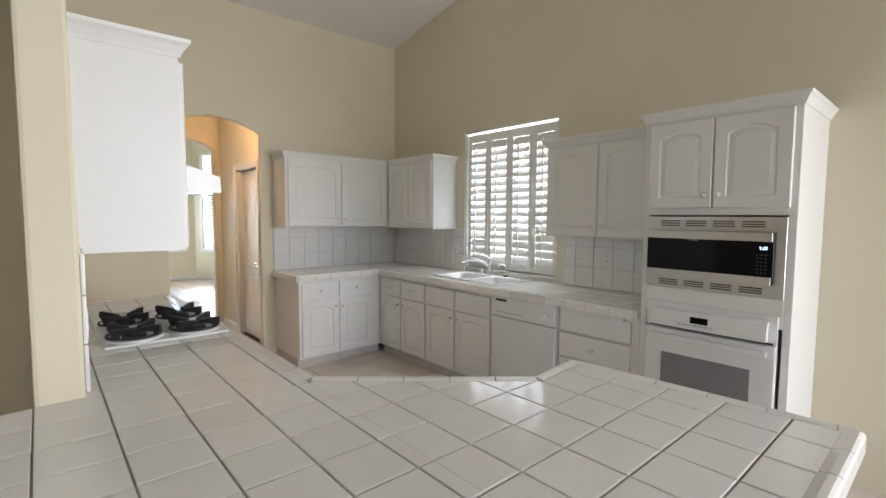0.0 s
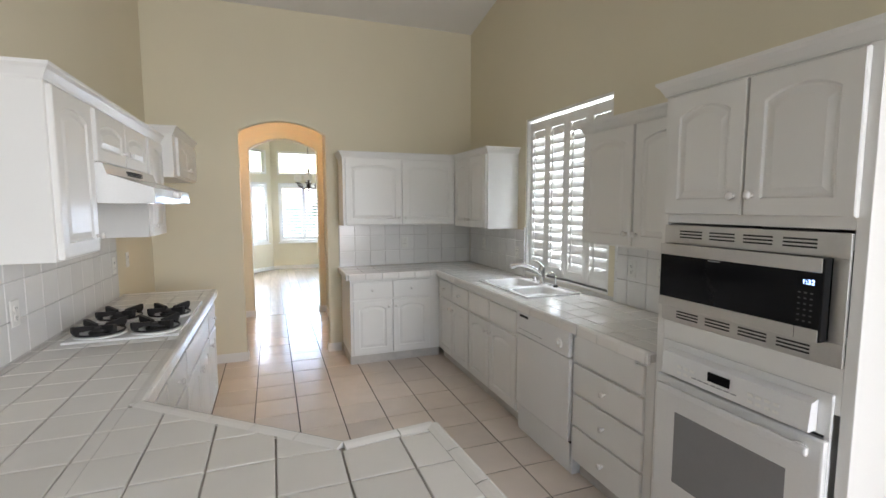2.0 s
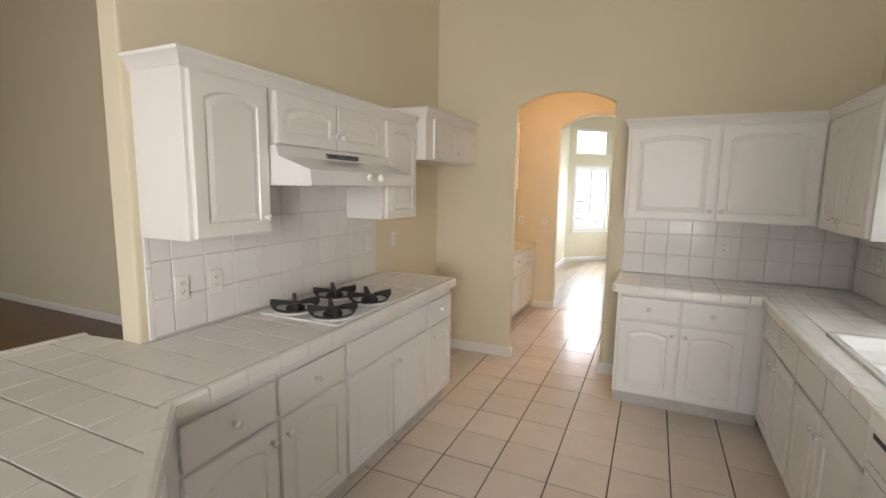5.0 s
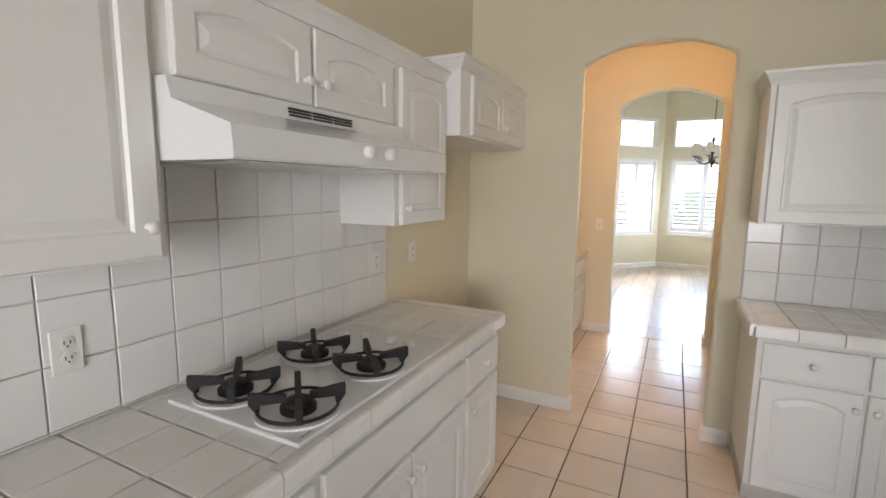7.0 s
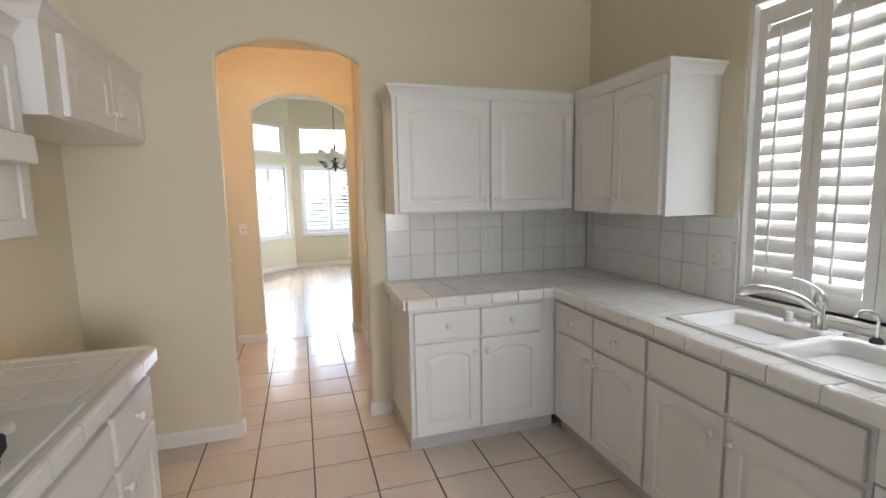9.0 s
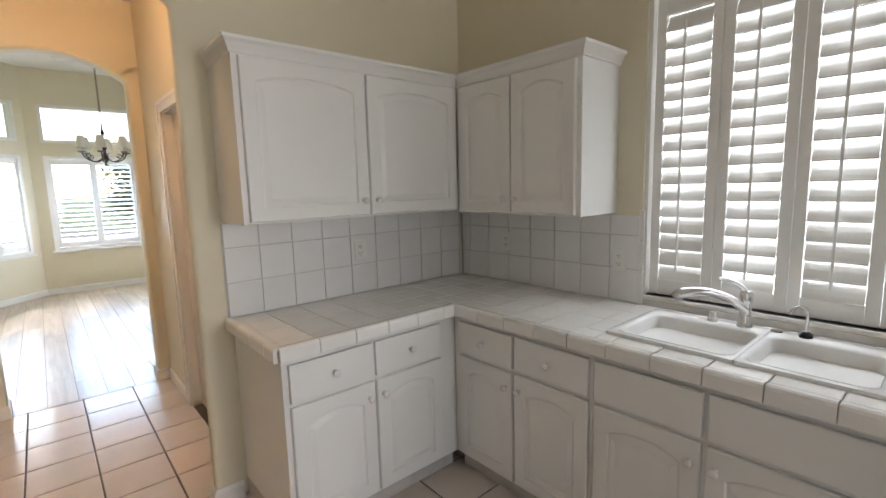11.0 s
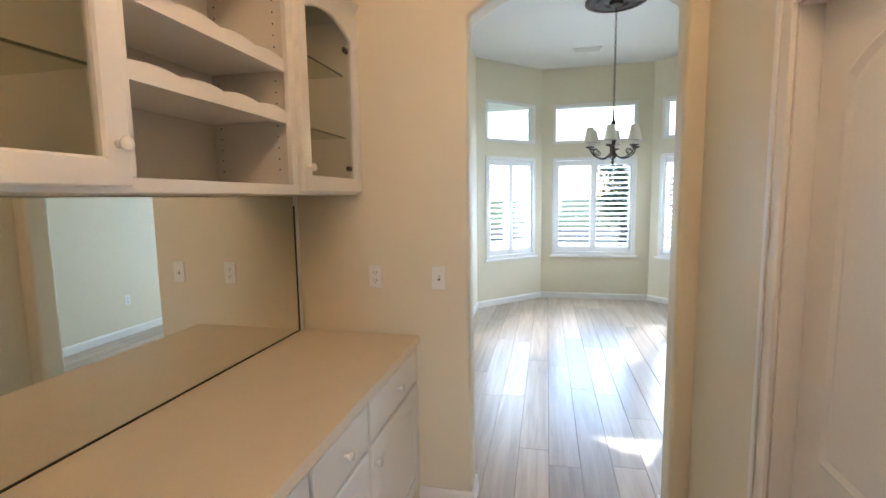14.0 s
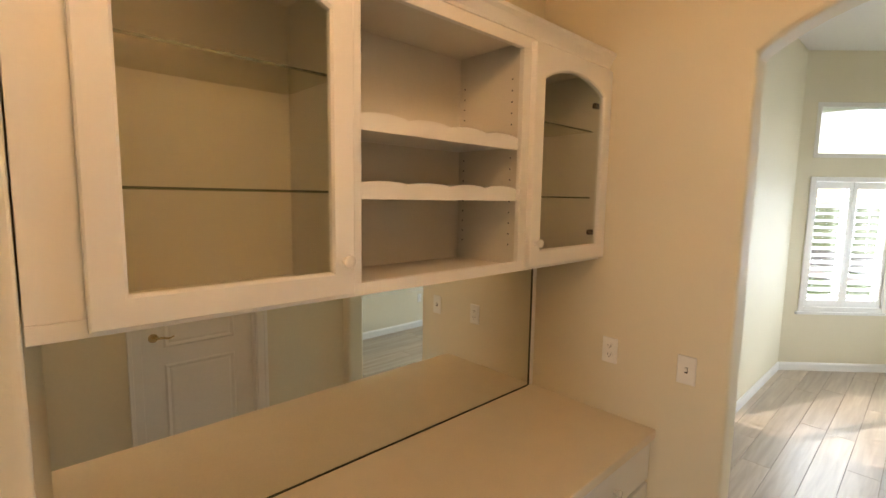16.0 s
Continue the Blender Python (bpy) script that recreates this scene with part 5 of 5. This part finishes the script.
# ---- dining room ----
def chandelier(m):
    ob = thing("chandelier", m, "dark bronze chandelier with small ivory shades", "chandelier")
    zc = DCEIL - 1.86
    smooth(part("medallion", lathe(bmesh.new(), [(0.29, zc), (0.29, zc - 0.012), (0.25, zc - 0.02), (0.235, zc - 0.01), (0.19, zc - 0.012), (0.18, zc - 0.025), (0.12, zc - 0.03), (0.1, zc - 0.014), (0.07, zc - 0.016), (0.06, zc - 0.05), (0.0, zc - 0.06)], n=36), BRONZE, ob, "round dark ceiling medallion"), 30)
    ch = bmesh.new()
    n = 34
    z0, z1 = 0.52, zc - 0.055
    for k in range(n):
        z = z0 + (z1 - z0) * (k + 0.5) / n
        r = []
        for i in range(11):
            a = 2 * math.pi * i / 10
            p = (0.010 * math.cos(a), 0.0, 0.021 * math.sin(a))
            r.append((p[0], 0, z + p[2]) if k % 2 else (0, p[0], z + p[2]))
        tube(ch, r, 0.0028, 5)
    part("chain", ch, BRONZE, ob, "thin bronze chain")
    smooth(part("column", lathe(bmesh.new(), [(0.0, 0.0), (0.012, 0.012), (0.018, 0.03), (0.008, 0.045), (0.035, 0.075), (0.045, 0.1), (0.02, 0.13), (0.016, 0.2), (0.03, 0.23), (0.016, 0.26), (0.012, 0.38), (0.024, 0.41), (0.01, 0.44), (0.006, 0.5), (0.014, 0.515), (0.0, 0.53)], n=16), BRONZE, ob))
    for k in range(6):
        a = 2 * math.pi * k / 6 + 0.3
        c, s = math.cos(a), math.sin(a)
        arm = part("arm", tube(bmesh.new(), [(r * c, r * s, z) for r, z in [(q[0], q[2]) for q in curve_points([(0.03, 0, 0.10), (0.09, 0, 0.065), (0.16, 0, 0.075), (0.215, 0, 0.115), (0.235, 0, 0.165)], 12)]], 0.007, 7), BRONZE, ob)
        tube_pts = [((0.17 + 0.035 * math.cos(t) * (1 - t / 9)) * c, (0.17 + 0.035 * math.cos(t) * (1 - t / 9)) * s, 0.12 + 0.035 * math.sin(t) * (1 - t / 9)) for t in [i * 0.45 for i in range(14)]]
        part("scroll", tube(bmesh.new(), tube_pts, 0.0045, 5), BRONZE, arm)
        part("drip_cup", lathe(bmesh.new(), [(0.008, 0.158), (0.04, 0.168), (0.044, 0.178), (0.012, 0.175)], (0.235 * c, 0.235 * s, 0), n=14), BRONZE, arm)
        part("candle", lathe(bmesh.new(), [(0.011, 0.175), (0.011, 0.25), (0.0, 0.252)], (0.235 * c, 0.235 * s, 0), n=10), KNOBW, arm, "ivory candle sleeve")
        shd = lathe(bmesh.new(), [(0.062, 0.222), (0.033, 0.362), (0.031, 0.362), (0.059, 0.222)], (0.235 * c, 0.235 * s, 0), n=18)
        smooth(part("shade", shd, SHADE, arm, "ivory cone shade"))
    return ob


chandelier(pose(1.77, 10.62, 1.86))
vent = thing("ceiling_vent", pose(1.62, 12.1, DCEIL), "white slatted air vent in the dining ceiling", "vent")
part("frame", boxes(*[(x0, x1, y0, y1, -0.012, -0.001) for x0, x1, y0, y1 in ((-0.18, 0.18, -0.08, -0.06), (-0.18, 0.18, 0.06, 0.08), (-0.18, -0.16, -0.06, 0.06), (0.16, 0.18, -0.06, 0.06))], bevel=0.002), TRIM, vent)
for k in range(7):
    part("slat", boxes((-0.16, 0.16, -0.055 + k * 0.017, -0.046 + k * 0.017, -0.010, -0.003)), TRIM, vent)
part("backing", boxes((-0.16, 0.16, -0.06, 0.06, -0.0022, -0.001)), SLOT, vent)

# ---- great room: wall sconce ----
sc = thing("wall_sconce", pose(-6.15, 5.10, 2.2, 0, 0, -90), "lit glass bowl wall sconce with a scrolled bronze arm", "sconce")
part("backplate", lathe(bmesh.new(), [(0.055, -0.001), (0.05, -0.016), (0.0, -0.018)], (0, 0, 0), "Y", 18), BRONZE, sc)
smooth(part("arm", tube(bmesh.new(), curve_points([(0, -0.015, 0), (0, -0.06, -0.06), (0, -0.14, -0.07), (0, -0.19, -0.02), (0, -0.18, 0.04)], 14), 0.009, 8), BRONZE, sc))
smooth(part("shade", lathe(bmesh.new(), [(0.03, 0.03), (0.08, 0.05), (0.12, 0.09), (0.14, 0.13), (0.136, 0.13), (0.11, 0.085), (0.03, 0.04)], (0, -0.18, 0), n=22), SCONCEGLASS, sc, "glowing alabaster glass bowl"))


# ---- outside ----
# invented eave slabs, out of view, that keep sun off the upper panes
tagged(link_mesh("sun_block_eave", boxes((-2.0, 5.0, 13.12, 14.4, 3.12, 3.24), (-2.0, -0.15, 12.1, 13.12, 3.12, 3.24), (3.72, 5.0, 12.1, 13.12, 3.12, 3.24), (3.415, 4.15, -3.0, 7.4, 2.58, 2.68), bevel=0.01), TRIM), "unseen white eave slabs added to block sun above the windows", "roof", kind="structure")


def house(m, w, d, h, label):
    ob = thing("house", m, label, "house", "neighbouring houses")
    wall = part("wall", boxes((-w / 2, w / 2, 0, d, 0, h)), STUCCO, ob)
    e = 0.5
    rise = 2.0
    bm = bmesh.new()
    v = [bm.verts.new(p) for p in ((-w / 2 - e, -e, h), (w / 2 + e, -e, h), (w / 2 + e, d + e, h), (-w / 2 - e, d + e, h), (-w / 2 + d / 2, d / 2, h + rise), (w / 2 - d / 2, d / 2, h + rise))]
    for f in ((0, 1, 5, 4), (1, 2, 5), (2, 3, 4, 5), (3, 0, 4), (3, 2, 1, 0)):
        bm.faces.new([v[i] for i in f])
    part("roof", bm, ROOF, ob, "grey hipped roof")
    for x in (-w * 0.3, w * 0.05, w * 0.32):
        wd = part("window", boxes(*frame_bars(x - 0.6, x + 0.6, 0.9, 2.1, 0.07, -0.04, 0.0)), TRIM, ob)
        part("pane", boxes((x - 0.53, x + 0.53, -0.015, -0.005, 0.97, 2.03)), WINDARK, wd)
    part("door", boxes((-w * 0.14, -w * 0.14 + 0.95, -0.03, -0.001, 0, 2.05), bevel=0.003), TRIM, ob)
    return ob


house(pose(-13, 38, -0.14, 0, 0, 0), 15, 9, 3.0, "pale stucco house across the street")
house(pose(16, 37, -0.14, 0, 0, 0), 13, 9, 3.0, "pale stucco house across the street")
house(pose(7.2, 3.8, -0.14, 0, 0, -90), 14, 8, 3.2, "pale stucco house next door beyond the kitchen window")
tagged(link_mesh("road", boxes((-200, 200, 24, 31, -0.139, -0.13)), ASPHALT), "grey asphalt street", "road", kind="structure")
tagged(link_mesh("pavement", boxes((-200, 200, 21.5, 23, -0.139, -0.10), (-200, 200, 23.8, 24.0, -0.139, -0.05)), CONCRETE), "pale concrete pavement and kerb", "pavement", kind="structure")


def tree(at, height, spread, seed, label):
    rnd = random.Random(seed)
    ob = thing("tree", Matrix.Translation(at), label, "tree", "trees in the front garden")
    tips = []
    bm = tube(bmesh.new(), [(0, 0, 0), (0.05, 0.02, height * 0.25), (0.0, 0.06, height * 0.5), (0.08, 0.02, height * 0.8)], [0.14, 0.11, 0.08, 0.03], 8)
    for k in range(9):
        a, z = rnd.uniform(0, 6.28), height * rnd.uniform(0.35, 0.75)
        r = spread * rnd.uniform(0.5, 0.95)
        end = (r * math.cos(a), r * math.sin(a), z + height * rnd.uniform(0.1, 0.25))
        tube(bm, [(0.02, 0.03, z), (end[0] * 0.5, end[1] * 0.5, z + (end[2] - z) * 0.6), end], [0.05, 0.03, 0.012], 6)
        tips += [end, (end[0] * 0.6, end[1] * 0.6, (z + end[2]) / 2)]
    part("trunk", bm, BARK, ob)
    verts, faces = [], []
    for tx, ty, tz in tips + [(0, 0, height * 0.9), (0.2, 0.1, height)]:
        for _ in range(150):
            p = Vector((rnd.gauss(tx, spread * 0.24), rnd.gauss(ty, spread * 0.24), rnd.gauss(tz, height * 0.07)))
            u = Vector((rnd.uniform(-1, 1), rnd.uniform(-1, 1), rnd.uniform(-0.6, 0.6))).normalized() * 0.06
            v = u.orthogonal().normalized() * 0.03
            i = len(verts)
            verts += [p - u, p + v, p + u, p - v]
            faces.append((i, i + 1, i + 2, i + 3))
    me = bpy.data.meshes.new("crown")
    me.from_pydata([tuple(v) for v in verts], [], faces)
    me.materials.append(LEAF)
    cr = new("crown", me)
    cr.parent = ob
    cr["kind"] = "stuff"
    return ob


tree((3.3, 20.0, -0.14), 2.9, 1.0, 3, "leafy young tree on the front lawn")
tree((-4.2, 20.0, -0.14), 4.6, 1.7, 5, "leafy young tree on the front lawn")
tree((7.6, 16.0, -0.14), 5.6, 2.0, 8, "leafy young tree on the front lawn")
fn = thing("fence", pose(5.2, -3.0, -0.14, 0, 0, 90), "weathered grey wooden side-yard fence", "fence")
for k in range(9):
    part("post", boxes((k * 1.8 - 0.05, k * 1.8 + 0.05, -0.05, 0.05, 0, 1.75)), FENCE, fn)
me_b = None
for k in range(100):
    if me_b is None:
        ob = part("board", boxes((0, 0.135, -0.075, -0.055, 0.02, 1.7)), FENCE, fn)
        me_b = ob.data
    else:
        ob = new("board", me_b)
        ob.parent = fn
    ob.location = (k * 0.144, 0, random.uniform(-0.01, 0.01))

# ---- tiles and planks, last ----
lay_tiles(ctw, [clip_rect(CTOP_W, -1, 0.572, -9, 9), [(0.572, 2.615), (0.572, 1.305), (1.513, 1.305), (1.462, 2.10), (1.205, 2.07)]], 0.19, 3.268, 0.1685, 0.005, 0.008, TILE, CT - 0.008)
lay_tiles(ctn, [[(1.74, NY), (1.74, 5.295), (2.648, 5.295), (2.664, NY)]], 1.712, 5.37, 0.1675, 0.004, 0.008, TILE, CT - 0.008)
lay_tiles(cte, [[(0.02, EW), (0.02, 0.0), (1.375, 0.0), (1.375, EW)], [(1.375, 0.075), (1.375, 0.0), (2.205, 0.0), (2.205, 0.075)], [(1.375, EW), (1.375, 0.53), (2.205, 0.53), (2.205, EW)], [(2.205, EW), (2.205, 0.0), (3.455, 0.0), (3.455, EW)]],
          0.10, 0.09, 0.1675, 0.004, 0.008, TILE, CT - 0.008)


def NEG(a, b, d):
    """In a wall plane facing south or the room: x along it, z up, standing forward."""
    return (a, -d, b)


def WESTP(a, b, d):
    return (d, a, b)


lay_tiles(sp, [[(2.99, CT + 0.004), (3.4155, CT + 0.004), (3.4155, 1.405), (2.99, 1.405)], [(3.4205, CT + 0.004), (4.387, CT + 0.004), (4.387, 1.78), (3.4205, 1.78)], [(4.391, CT + 0.004), (4.745, CT + 0.004), (4.745, 1.405), (4.391, 1.405)]], 3.25, CT + 0.01, 0.168, 0.004, 0.007, SPLASH, WX + 0.006, WESTP)
lay_tiles(spn, [[(1.717, CT + 0.004), (3.24, CT + 0.004), (3.24, 1.37), (1.717, 1.37)]], 1.712, CT, 0.1675, 0.004, 0.007, SPLASH, -(NY - 0.006), NEG)
lay_tiles(spe, [[(0.03, CT + 0.004), (1.255, CT + 0.004), (1.255, 1.352), (0.03, 1.352)], [(2.512, CT + 0.004), (3.448, CT + 0.004), (3.448, 1.342), (2.512, 1.342)]], 0.10, CT, 0.1675, 0.004, 0.007, SPLASH, -(EW - 0.006), NEG)
lay_tiles(floor_entry, [[(-3.5, 4.86), (-0.43, 4.86), (-0.43, 9.1), (-3.5, 9.1)]], -3.4, 4.9, 0.311, 0.008, 0.006, FTILE, -0.006)
lay_tiles(floor_kitchen, [[(-0.15, -0.59), (3.3, -0.59), (3.3, NB), (-0.15, NB)], [(-0.11, NB), (PE, NB), (PE, AY + 0.02), (-0.15, AY + 0.02)]], 0.873, 5.36, 0.311, 0.008, 0.006, FTILE, -0.006)
# oak planks running along the dining room
rnd = random.Random(11)
outline = [(DW0, AY + 0.025), (DE0, AY + 0.025), (DE0, BS), (BR, BAY), (BL, BAY), (DW0, BS)]
x = -0.1
while x < 3.55:
    y = AY - rnd.uniform(0.0, 1.3)
    while y < BAY:
        ln = rnd.uniform(1.0, 1.9)
        cut = clip_rect(outline, x + 0.0012, x + 0.178, y + 0.001, y + ln)
        if cut:
            bm = tile_mesh(cut, 0.006, 0.0012)
            part("plank", bm, OAK, floor_dining).location = (0, 0, -0.006)
        y += ln
    x += 0.18
